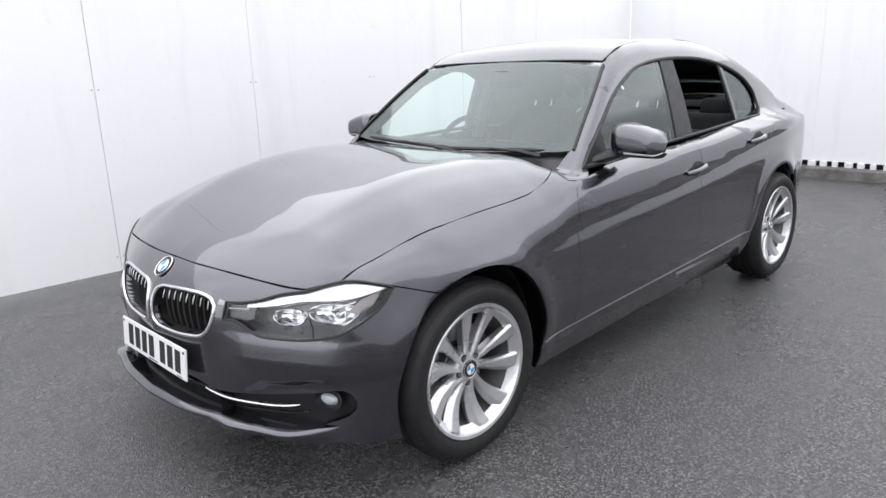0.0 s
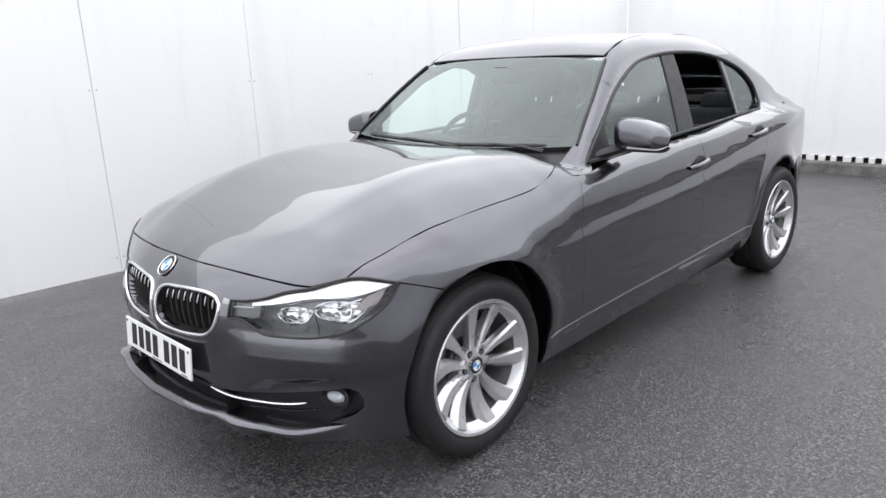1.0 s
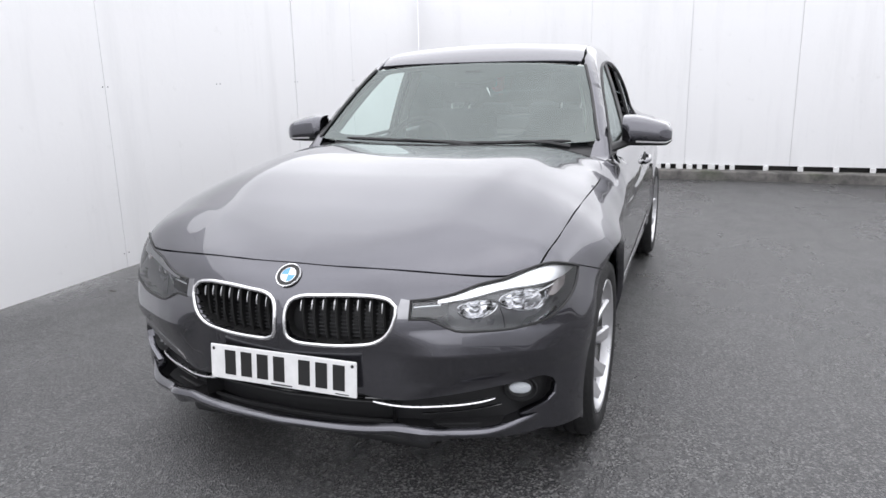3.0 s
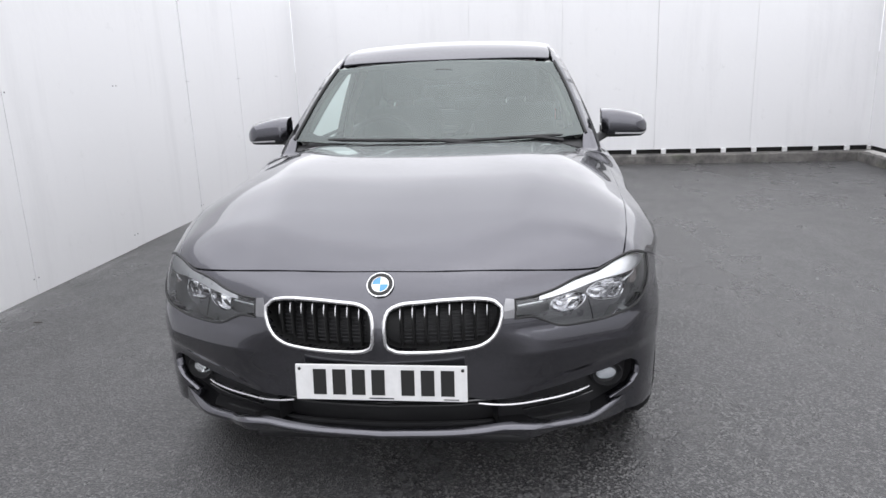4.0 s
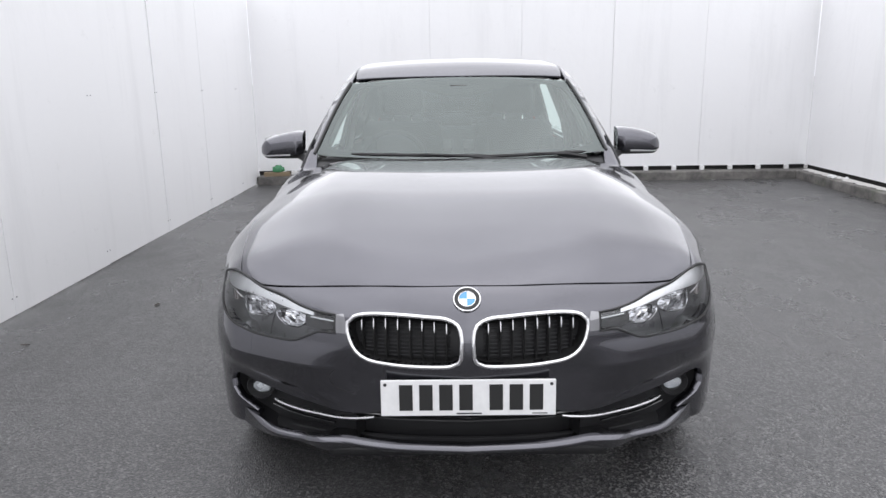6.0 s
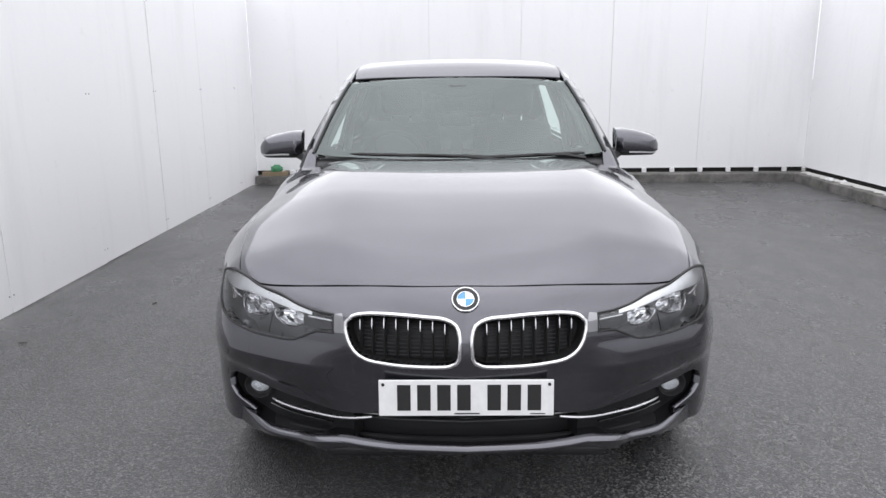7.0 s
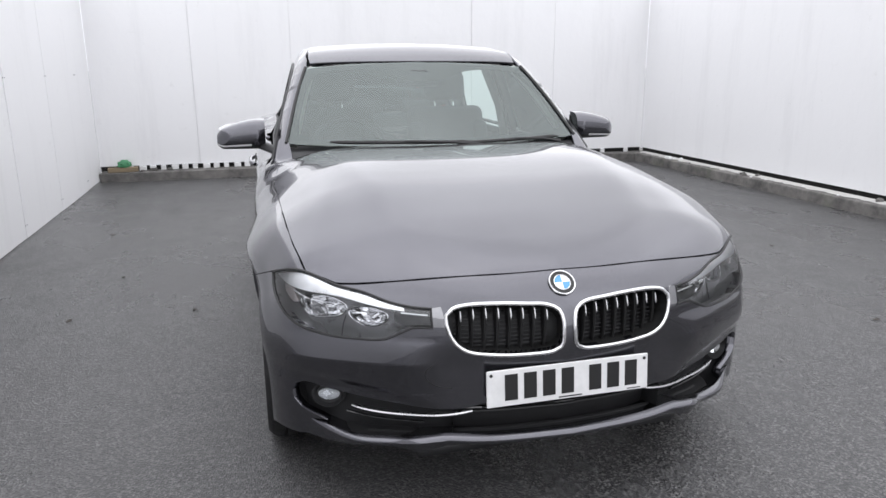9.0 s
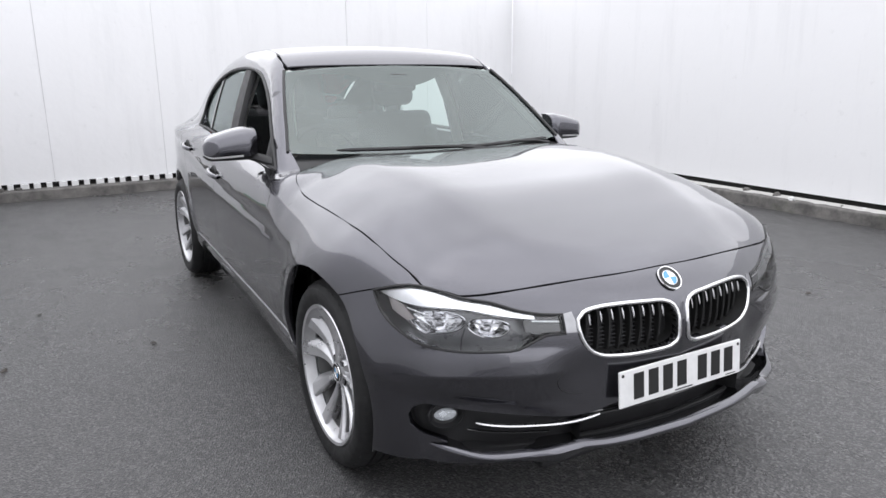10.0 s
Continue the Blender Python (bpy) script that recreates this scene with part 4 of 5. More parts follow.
band = outline([bearing(*p) for p in [(0.475, 0.659), (0.525, 0.671), (0.580, 0.690)]] + [(a, z - 0.004) for a, z in lamp_upper[4:]] + [be(0.432, 0.711)],
               [be(0.432, 0.711), bearing(0.792, 0.697), bearing(0.735, 0.690), bearing(0.66, 0.684), bearing(0.585, 0.667), bearing(0.525, 0.656), bearing(0.475, 0.649)], [bearing(0.475, 0.649), bearing(0.475, 0.659)], step=0.02)
for s, h in zip(LR, housing):
    panel("light_band", band, front_chart, BAND, h, sides=(s,), grid=0.02, rim=0.05, lift=-0.010, label="bright milky light band")
wing_in = outline([bearing(*p) for p in [(0.405, 0.652), (0.46, 0.655), (0.50, 0.662)]], [bearing(0.50, 0.662), bearing(0.505, 0.615), bearing(0.47, 0.604)], [bearing(0.47, 0.604), bearing(0.405, 0.610)], [bearing(0.405, 0.610), bearing(0.405, 0.652)], step=0.02)
for s, h in zip(LR, housing):
    panel("inner_wing", wing_in, front_chart, GLOSS_BLACK, h, sides=(s,), grid=0.02, rim=0.02, lift=-0.014)
both("light_guide", lambda: tube([front_point(0.41 + 0.015 * k, 0.6385 + 0.0012 * k, -0.010) for k in range(6)], 0.0028, 6), DRL, housing)


def make_cup(line):
    """A faceted bowl sunk behind an oval opening of the housing."""
    P = front_chart(np.array(line))
    N = slope(P, solid_lower)
    n = Vector(N.mean(0)).normalized()
    rim = [Vector(p - q * 0.074) for p, q in zip(P, N)]
    mid = sum(rim, Vector()) / len(rim)
    bm = bmesh.new()
    rows = [[bm.verts.new(mid + (r - mid) * s - n * d) for r in rim] for s, d in ((1.0, 0.0), (0.96, 0.014), (0.82, 0.028), (0.58, 0.037), (0.30, 0.042), (0.20, 0.022), (0.02, 0.014))]
    for r0, r1 in zip(rows, rows[1:]):
        for k in range(len(rim)):
            j = (k + 1) % len(rim)
            bm.faces.new((r0[k], r0[j], r1[j], r1[k]))
    return bm


def make_cup_rim(line):
    P = front_chart(np.array(line))
    N = slope(P, solid_lower)
    return tube([Vector(p - q * 0.071) for p, q in zip(P, N)], 0.0022, 6, closed=True, up=(0, -1, 0))


for line in cup_lines:
    both("reflector", lambda: make_cup(line), BOWL, housing, "chromed lamp bowl", smooth=False)
    both("ring", lambda: make_cup_rim(line), CHROME, housing)
seam_x = (CUPS[0][0] + CUPS[1][0]) / 2 - 0.004
both("seam", lambda: tube([front_point(seam_x + 0.004 * k, 0.618 - 0.012 * k, -0.070) for k in range(5)], 0.0016, 6), BLACK, housing)
amber = outline([be(0.418, 0.706), bearing(0.800, 0.690)], [bearing(0.800, 0.690), bearing(0.783, 0.655)], [bearing(0.783, 0.655), bearing(0.797, 0.648), be(0.385, 0.668)], [be(0.385, 0.668), be(0.418, 0.706)], step=0.02)
for s, h in zip(LR, housing):
    panel("side_reflector", amber, front_chart, AMBER, h, sides=(s,), grid=0.02, rim=0.01, lift=-0.030, label="pale side reflector")
both("side_guide", lambda: tube([front_point(0.745 + 0.012 * k, 0.668 + 0.004 * k, -0.026) for k in range(5)], 0.0025, 6), DRL, housing)
# black webs between lamp and kidney
web = outline([bearing(0.372, 0.662), bearing(0.397, 0.658)], [bearing(0.397, 0.658), bearing(0.397, 0.606)], [bearing(0.397, 0.606), bearing(0.362, 0.606), bearing(0.372, 0.662)], step=0.02)
panel("grille_bridge", web, front_chart, DARK_CHROME, car, sides=LR, grid=0.02, rim=0.006, lift=0.0018, label="bright bridge between grille and headlight")


# number plate and emblem
def build_plate():
    top, bot = Vector((0, 0.022, 0.482)), Vector((0, 0.012, 0.371))
    u = (top - bot).normalized()
    n = Vector((1, 0, 0)).cross(u)
    mid = (top + bot) / 2
    m = Matrix.Translation(mid) @ Matrix((Vector((1, 0, 0)), u, n)).transposed().to_4x4()
    bm = box(-0.26, 0.26, -0.0555, 0.0555, -0.004, 0.003, 0.002, 1)
    plate = part("number_plate", bm, WHITE_P, car, "white number plate with dark bars", m=m)
    x = -0.205
    for k in range(7):
        if k == 4:
            x += 0.030
        part("bar", box(x, x + 0.040, -0.038, 0.041, 0.003, 0.0042), INK, plate, m=m)
        x += 0.0595
    part("small_bar", box(-0.035, 0.040, -0.050, -0.046, 0.003, 0.0038), DASH, plate, m=m)
    part("small_bar", box(0.19, 0.235, -0.050, -0.047, 0.003, 0.0038), DASH, plate, m=m)
    for sx in LR:
        part("screw", lathe([(0.005, 0.003), (0.005, 0.0045), (0.003, 0.0055), (0, 0.0057)], 12, "z"), BLACK, plate, m=m @ pose(sx * 0.247, 0.042, 0))


def roundel(m, r, parent):
    """A round emblem: dark ring, bright edge, four plain quarters."""
    e = part("emblem", lathe([(r * 1.0, -0.004), (r * 1.0, 0.002), (r * 0.95, 0.004), (r * 0.6, 0.0045), (0, 0.0045)], 40, "z"), INK, parent, "round enamel emblem", smooth=True, m=m)
    part("edge", lathe([(r * 0.99, 0.002), (r * 1.03, 0.003), (r * 1.0, 0.006), (r * 0.93, 0.005), (r * 0.94, 0.003)], 40, "z", closed=True), CHROME, e, smooth=True, m=m)
    part("inner_ring", lathe([(r * 0.62, 0.004), (r * 0.64, 0.0055), (r * 0.60, 0.0062), (r * 0.58, 0.005)], 40, "z", closed=True), CHROME, e, smooth=True, m=m)
    for q in range(4):
        bm = bmesh.new()
        c = bm.verts.new((0, 0, 0.0058))
        ring = [bm.verts.new((r * 0.59 * math.cos(radians(90 * q + 10 * k)), r * 0.59 * math.sin(radians(90 * q + 10 * k)), 0.0052)) for k in range(10)]
        for k in range(9):
            bm.faces.new((c, ring[k], ring[k + 1]))
        part("quarter", bm, BLUE if q % 2 else WHITE_E, e, m=m)
    return e


build_plate()
badge_p = front_chart([(0.0, 0.706)])
roundel(facing(Vector(badge_p[0]), Vector(slope(badge_p, solid_lower)[0])), 0.041, car)

# ---- wheels ----
def build_wheel():
    wheel = new("wheel")
    R, rim = 0.326, 0.240
    prof = [(rim - 0.008, -0.108), (rim + 0.012, -0.112), (0.290, -0.116), (R - 0.018, -0.106), (R - 0.004, -0.088)]
    for gx in (-0.055, -0.018, 0.018, 0.055):
        prof += [(R - abs(gx) * 0.02, gx - 0.006), (R - 0.008, gx - 0.004), (R - 0.008, gx + 0.004), (R - abs(gx) * 0.02, gx + 0.006)]
    prof += [(R - 0.004, 0.088), (R - 0.018, 0.104), (0.300, 0.113), (0.296, 0.1155), (0.270, 0.1165), (0.262, 0.1140), (rim + 0.012, 0.111), (rim + 0.002, 0.104)]
    tyre = part("tyre", lathe(prof, 84, closed=True), RUBBER, wheel, "black road tyre with shoulder blocks", smooth=True)
    bm = bmesh.new()
    for k in range(66):
        a = 2 * math.pi * k / 66
        c = Matrix.Rotation(a, 4, "X")
        vs = [bm.verts.new(c @ Vector(p)) for p in ((0.072, -0.009, R - 0.001), (0.072, 0.006, R - 0.001), (0.101, 0.009, R - 0.0125), (0.101, -0.006, R - 0.0125),
                                                    (0.072, -0.009, R - 0.010), (0.072, 0.006, R - 0.010), (0.095, 0.009, R - 0.022), (0.095, -0.006, R - 0.022))]
        for q in ((0, 1, 2, 3), (0, 4, 5, 1), (1, 5, 6, 2), (2, 6, 7, 3), (3, 7, 4, 0)):
            bm.faces.new([vs[j] for j in q])
    tagged(part("tread", bm, RUBBER, wheel), kind="stuff")
    lip = [(rim - 0.010, 0.098), (rim + 0.004, 0.106), (rim + 0.001, 0.111), (rim - 0.009, 0.108), (rim - 0.014, 0.096), (rim - 0.030, 0.078), (rim - 0.036, 0.074), (rim - 0.030, 0.066)]
    part("rim", lathe(lip, 84, closed=True), ALLOY, wheel, "silver alloy rim", smooth=True)
    # the barrel's dark grey paints in the shade behind the spokes
    part("barrel", lathe([(rim - 0.022, 0.080), (rim - 0.030, 0.02), (rim - 0.040, -0.10), (rim - 0.022, -0.10), (rim - 0.014, 0.02), (rim - 0.012, 0.080)], 84, closed=True), ALLOY_SHADE, wheel, "inner rim barrel, coloured darker for the shade inside", smooth=True)
    part("hub", lathe([(0.0, 0.066), (0.036, 0.066), (0.056, 0.061), (0.064, 0.048), (0.066, 0.02), (0.0, 0.018)], 40), ALLOY, wheel, smooth=True)
    for k in range(10):
        bm = bmesh.new()
        rows = []
        for i in range(11):
            t = i / 10
            r = 0.040 + (rim - 0.018 - 0.040) * t
            w = 0.0120 + 0.0270 * t ** 1.4
            bend = 0.010 * math.sin(math.pi * t * 0.9) + 0.003 * t
            x = 0.063 + 0.034 * t - 0.012 * math.sin(math.pi * t)
            rows.append([bm.verts.new(p) for p in ((x - 0.040, bend - w * 0.75, r), (x - 0.006, bend - w, r), (x + 0.003, bend - w * 0.80, r), (x - 0.001, bend + w * 0.30, r), (x - 0.018 - 0.004 * t, bend + w, r), (x - 0.044, bend + w * 0.85, r))])
        for a, b in zip(rows, rows[1:]):
            for j in range(6):
                bm.faces.new((a[j], a[(j + 1) % 6], b[(j + 1) % 6], b[j]))
        bm.faces.new(rows[0])
        bm.faces.new(rows[-1])
        bmesh.ops.recalc_face_normals(bm, faces=bm.faces)
        ridge = [q for q in bm.edges if q.calc_face_angle(0) > 0.30]
        bmesh.ops.bevel(bm, geom=ridge, offset=0.0012, segments=2, affect="EDGES")
        part("spoke", bm, ALLOY, wheel, m=Matrix.Rotation(radians(36 * k + (2.0 if k % 2 else -2.0)), 4, "X"))
    for k in range(5):
        part("bolt", lathe([(0.0, 0.066), (0.008, 0.066), (0.009, 0.060), (0.009, 0.048), (0, 0.048)], 10), DISC, wheel, m=Matrix.Rotation(radians(72 * k + 18), 4, "X") @ pose(0, 0, 0.050))
        # no hole is cut: a black disc paints the shade round each bolt
        part("bolt_hole_shade", lathe([(0.0, 0.0645), (0.0125, 0.0645), (0.0125, 0.060), (0, 0.060)], 14), BLACK, wheel, m=Matrix.Rotation(radians(72 * k + 18), 4, "X") @ pose(0, 0, 0.050))
    roundel(pose(0.067, 0, 0, 90, 0, 90), 0.032, wheel)
    part("brake_disc", lathe([(0.0, -0.01), (0.156, -0.01), (0.156, -0.035), (0, -0.035)], 48), DISC, wheel, "worn steel brake disc", smooth=True)
    part("brake_drum", lathe([(0.0, 0.016), (0.075, 0.016), (0.085, 0.0), (0.085, -0.012), (0, -0.012)], 32), DISC, wheel, smooth=True)
    bm = bmesh.new()
    for i in range(7):
        a = radians(-30 + 10 * i)
        for x, r in ((-0.055, 0.10), (0.012, 0.105), (0.016, 0.125), (0.012, 0.165), (-0.055, 0.170)):
            bm.verts.new((x, r * math.cos(a), r * math.sin(a)))
    bm.verts.ensure_lookup_table()
    for i in range(6):
        for j in range(5):
            bm.faces.new([bm.verts[q] for q in (5 * i + j, 5 * i + (j + 1) % 5, 5 * i + 5 + (j + 1) % 5, 5 * i + 5 + j)])
    bm.faces.new([bm.verts[q] for q in range(5)])
    bm.faces.new([bm.verts[30 + q] for q in range(5)])
    part("caliper", bm, SATIN, wheel, "grey brake caliper")
    part("backing", lathe([(0.0, -0.04), (0.20, -0.04), (0.20, -0.05), (0, -0.05)], 40), BLACK, wheel)
    return wheel


wheel = build_wheel()
wheel.parent = car
tagged(wheel, "ten-spoke silver alloy wheel with a black tyre", group="road wheels")
wheel.matrix_basis = pose(0.762, HUB_F, HUB_Z + 0.001, 8, 0, 0)
for px, py, rz, rx in ((0.722, HUB_R, 0, 20), (-0.762, HUB_F, 180, 15), (-0.722, HUB_R, 180, 0)):
    copy_thing(wheel, pose(px, py, HUB_Z + 0.001, 0, 0, rz) @ pose(0, 0, 0, rx, 0, 0))

# wheel houses and underbody
for cy in (HUB_F, HUB_R):
    def make_well():
        bm = lathe([(0, 0.46), (0.415, 0.46), (0.415, 0.765), (0.408, 0.765), (0.408, 0.47), (0, 0.47)], 48)
        bm.transform(Matrix.Translation((0, cy, HUB_Z)))
        bmesh.ops.bisect_plane(bm, geom=bm.verts[:] + bm.edges[:] + bm.faces[:], plane_co=(0, 0, 0.25), plane_no=(0, 0, -1), clear_outer=True)
        return bm
    both("wheel_house", make_well, BLACK, car, "black wheel house liner")
part("floor_pan", box(-0.74, 0.74, 1.2, 3.15, 0.17, 0.24, 0.02), BLACK, car)
part("engine_tray", box(-0.45, 0.45, 0.12, 1.2, 0.17, 0.22, 0.02), BLACK, car)
part("boot_floor", box(-0.45, 0.45, 3.15, 4.45, 0.22, 0.30, 0.02), BLACK, car)
part("bulkhead", box(-0.70, 0.70, 1.38, 1.44, 0.2, 0.93, 0.01), BLACK, car)
part("radiator_panel", box(-0.46, 0.46, 0.22, 0.27, 0.22, 0.70, 0.01), BLACK, car)

# ---- side windows, pillars and trim ----
dl = pch([1.53, 1.72, 2.0, 2.36, 2.95, 3.30, 3.53], [0.936, 0.941, 0.950, 0.963, 0.980, 0.991, 0.999])
dt = pch([1.53, 1.62, 1.735, 1.90, 2.07, 2.18, 2.36, 2.65, 3.0, 3.285, 3.49], [0.936, 1.008, 1.092, 1.203, 1.283, 1.319, 1.344, 1.353, 1.333, 1.281, 1.207])


def low_run(a, b, d=0.0, n=8):
    return [(a + (b - a) * k / n, float(dl(a + (b - a) * k / n)) + d) for k in range(n + 1)]


def top_run(a, b, d=0.0, n=10):
    return [(a + (b - a) * k / n, float(dt(a + (b - a) * k / n)) + d) for k in range(n + 1)]


e = 0.004
front_win = outline(low_run(1.57, 2.415, -e), [low_run(2.415, 2.415, -e)[0], top_run(2.435, 2.435, e)[0]], top_run(2.435, 1.57, e, 14), step=0.03)
rear_win = outline(low_run(2.600, 3.220, -e), [low_run(3.220, 3.220, -e)[0], top_run(3.160, 3.160, e)[0]], top_run(3.160, 2.575, e), [top_run(2.575, 2.575, e)[0], low_run(2.600, 2.600, -e)[0]], step=0.03)
quarter_win = outline(low_run(3.252, 3.53, -e), [(3.53, 0.999), (3.603, 1.04), (3.590, 1.12), (3.490, 1.207), (3.285, 1.281), (3.192, float(dt(3.192)))], [(3.192, float(dt(3.192))), (3.252, float(dl(3.252)))], step=0.03)
pillar = outline([low_run(2.415, 2.415, -e)[0], low_run(2.600, 2.600, -e)[0]], [low_run(2.600, 2.600, -e)[0], top_run(2.575, 2.575, e)[0]], [top_run(2.575, 2.575, e)[0], top_run(2.435, 2.435, e)[0]], [top_run(2.435, 2.435, e)[0], low_run(2.415, 2.415, -e)[0]], step=0.03)
div_bar = outline([low_run(3.218, 3.218, -e)[0], low_run(3.254, 3.254, -e)[0]], [low_run(3.254, 3.254)[0], top_run(3.194, 3.194)[0]], [top_run(3.194, 3.194)[0], top_run(3.158, 3.158)[0]], [top_run(3.158, 3.158)[0], low_run(3.218, 3.218)[0]], step=0.03)
sail = outline(low_run(1.535, 1.745, -e, 3), [low_run(1.745, 1.745)[0], top_run(1.725, 1.725, e)[0]], top_run(1.725, 1.535, e, 4), step=0.03)
for s in LR:
    if s > 0:
        panel("front_side_window", front_win, side_chart, SIDE_GLASS, car, sides=(s,), lift=-0.010, rim=0, grid=0.06, f=solid_upper, label="closed tinted front window")
    else:
        panel("rear_side_window", rear_win, side_chart, SIDE_GLASS, car, sides=(s,), lift=-0.010, rim=0, grid=0.06, f=solid_upper, label="closed tinted rear window")
    panel("quarter_window", quarter_win, side_chart, SIDE_GLASS, car, sides=(s,), lift=-0.010, rim=0, grid=0.06, f=solid_upper, label="small tinted rear quarter window")
panel("door_pillar", pillar, side_chart, BLACK, car, sides=LR, lift=-0.004, rim=0.03, grid=0.05, f=solid_upper)
panel("window_bar", div_bar, side_chart, GLOSS_BLACK, car, sides=LR, lift=-0.004, rim=0.02, grid=0.05, f=solid_upper)
panel("mirror_sail", sail, side_chart, BLACK, car, sides=LR, lift=-0.003, rim=0.02, grid=0.05, f=solid_upper)
both("window_seal", lambda: tube([Vector(p) for p in side_chart(np.array(dlo))], 0.0085, 6, closed=True, up=(1, 0, 0)), BLACK, car, "black window seal")

# windscreen surround, wipers and cowl
frit_in = outline([(0, 1.012), (0.35, 1.020), (0.60, 1.026), (0.652, 1.042)], [(0.652, 1.042), (0.643, 1.09), (0.606, 1.19), (0.560, 1.275), (0.525, 1.307)], [(0.525, 1.307), (0.44, 1.323), (0.26, 1.318), (0.15, 1.288), (0.07, 1.270), (0, 1.267)],
                  mirror2([(0.525, 1.307), (0.44, 1.323), (0.26, 1.318), (0.15, 1.288), (0.07, 1.270), (0, 1.267)]), mirror2([(0.652, 1.042), (0.643, 1.09), (0.606, 1.19), (0.560, 1.275), (0.525, 1.307)]), mirror2([(0, 1.012), (0.35, 1.020), (0.60, 1.026), (0.652, 1.042)]), step=0.03)
panel("frit_band", wscreen, screen_chart, INK, windscreen, holes=[frit_in], lift=-0.009, rim=0.0, grid=0.05, label="black edge band")
edge3 = [Vector(p) for p in screen_chart(np.array(spline(SCREEN_EDGE[1:], 0.03)))]
both("screen_seal", lambda: tube([p + Vector((0.004, 0, 0.002)) for p in edge3], 0.007, 6), BLACK, car)


def screen_point(x, z, lift):
    p = screen_chart([(x, z)])
    return Vector((p + slope(p, solid_upper) * lift)[0])


def wiper(x0, z0, x1, z1, px, pz):
    n = 12
    blade = [screen_point(x0 + (x1 - x0) * k / n, z0 + (z1 - z0) * k / n, 0.016) for k in range(n + 1)]
    w = part("wiper", tube(blade, [0.004] + [0.009] * (n - 1) + [0.004], 6), BLACK, car, "black windscreen wiper", smooth=True)
    mid = screen_point((x0 + x1) / 2, (z0 + z1) / 2, 0.022)
    part("arm", tube([screen_point(px, pz, 0.012), screen_point(px * 0.6 + (x0 + x1) * 0.2, pz * 0.6 + (z0 + z1) * 0.2 + 0.002, 0.024), mid], [0.011, 0.008, 0.006], 6), BLACK, w, smooth=True)


wiper(-0.52, 0.992, 0.14, 0.981, 0.20, 0.966)
wiper(0.10, 0.978, 0.60, 0.988, 0.60, 0.968)
bm = bmesh.new()
rows = []
for k in range(25):
    x = -0.72 + 1.44 * k / 24
    ax = abs(x)
    yh = 1.36 + 0.06 * min(ax / 0.6, 1)
    zs = float(hood_z(np.array([ax]), np.array([yh]))[0])
    ys = float(screen_y(np.array([ax]), np.array([0.99]))[0])
    rows.append([bm.verts.new((x, yh, zs - 0.028)), bm.verts.new((x, yh + 0.035, zs - 0.030)), bm.verts.new((x, ys - 0.02, 0.958)), bm.verts.new((x, ys + 0.02, 0.972))])
for a, b in zip(rows, rows[1:]):
    for j in range(3):
        bm.faces.new((a[j], b[j], b[j + 1], a[j + 1]))
part("cowl", bm, BLACK, car, "black plastic cowl below the windscreen", smooth=True)

# door mirrors
def mirror_loft(a0, a1, n=10, grow_by=0.0, x0=0.800, x1=1.020):
    bm = bmesh.new()
    rows = []
    for i in range(33):
        t = i / 32
        x = x0 + (x1 - x0) * t
        u = (x - 0.785) / (1.022 - 0.785)
        h = 0.074 * (1 - 0.40 * u ** 2) * (1 - max(0, (u - 0.86) / 0.14) ** 2 * 0.50) * (0.90 + 0.10 * min(1, u / 0.25)) + grow_by
        zc = 1.030 - 0.024 * u * u
        d = 0.125 * (1 - 0.38 * u) * (1 - max(0, (u - 0.75) / 0.25) ** 2 * 0.55) * (0.75 + 0.25 * min(1, u / 0.2)) + grow_by
        yr = 1.800 - 0.035 * u
        row = []
        for k in range(n + 1):
            a = radians(a0 + (a1 - a0) * k / n)
            ca, sa = math.cos(a), math.sin(a)
            row.append(bm.verts.new((x, yr - d * abs(ca) ** 0.62, zc + h * math.copysign(abs(sa) ** 0.68, sa))))
        rows.append(row)
    for a, b in zip(rows, rows[1:]):
        for k in range(n):
            bm.faces.new((a[k], b[k], b[k + 1], a[k + 1]))
    bm.faces.new(rows[-1])
    bm.faces.new(rows[0][::-1])
    return bm


shells = both("door_mirror", lambda: mirror_loft(-32, 90, 12), PAINT, car, "body-coloured door mirror on a black foot")
both("lower_shell", lambda: mirror_loft(-90, -33, 6, -0.001), BLACK, shells, "black plastic lower shell")
both("indicator", lambda: mirror_loft(-35, -25, 3, 0.0015, 0.865, 1.020), WHITE_E, shells, "clear indicator strip")


def make_mirror_glass():
    bm = bmesh.new()
    c = [(0.800, 0.055), (0.83, 0.060), (0.90, 0.060), (0.97, 0.052), (1.01, 0.036)]
    up = [bm.verts.new((x, 1.801 - 0.035 * (x - 0.785) / 0.237, 1.025 + h)) for x, h in c]
    dn = [bm.verts.new((x, 1.801 - 0.035 * (x - 0.785) / 0.237, 1.025 - h)) for x, h in c]
    for k in range(4):
        bm.faces.new((up[k], up[k + 1], dn[k + 1], dn[k]))
    return bm


both("mirror_glass", make_mirror_glass, MIRROR, shells)
both("foot", lambda: tube([(0.735, 1.625, 0.948), (0.775, 1.680, 0.962), (0.815, 1.735, 0.974), (0.865, 1.765, 0.982)], [0.034, 0.032, 0.030, 0.022], 10, flat=0.62), BLACK, shells, "black mirror foot")


# door handles
def side_point(y, z, lift):
    p = side_chart([(y, z)])
    return Vector((p + slope(p, solid) * lift)[0])


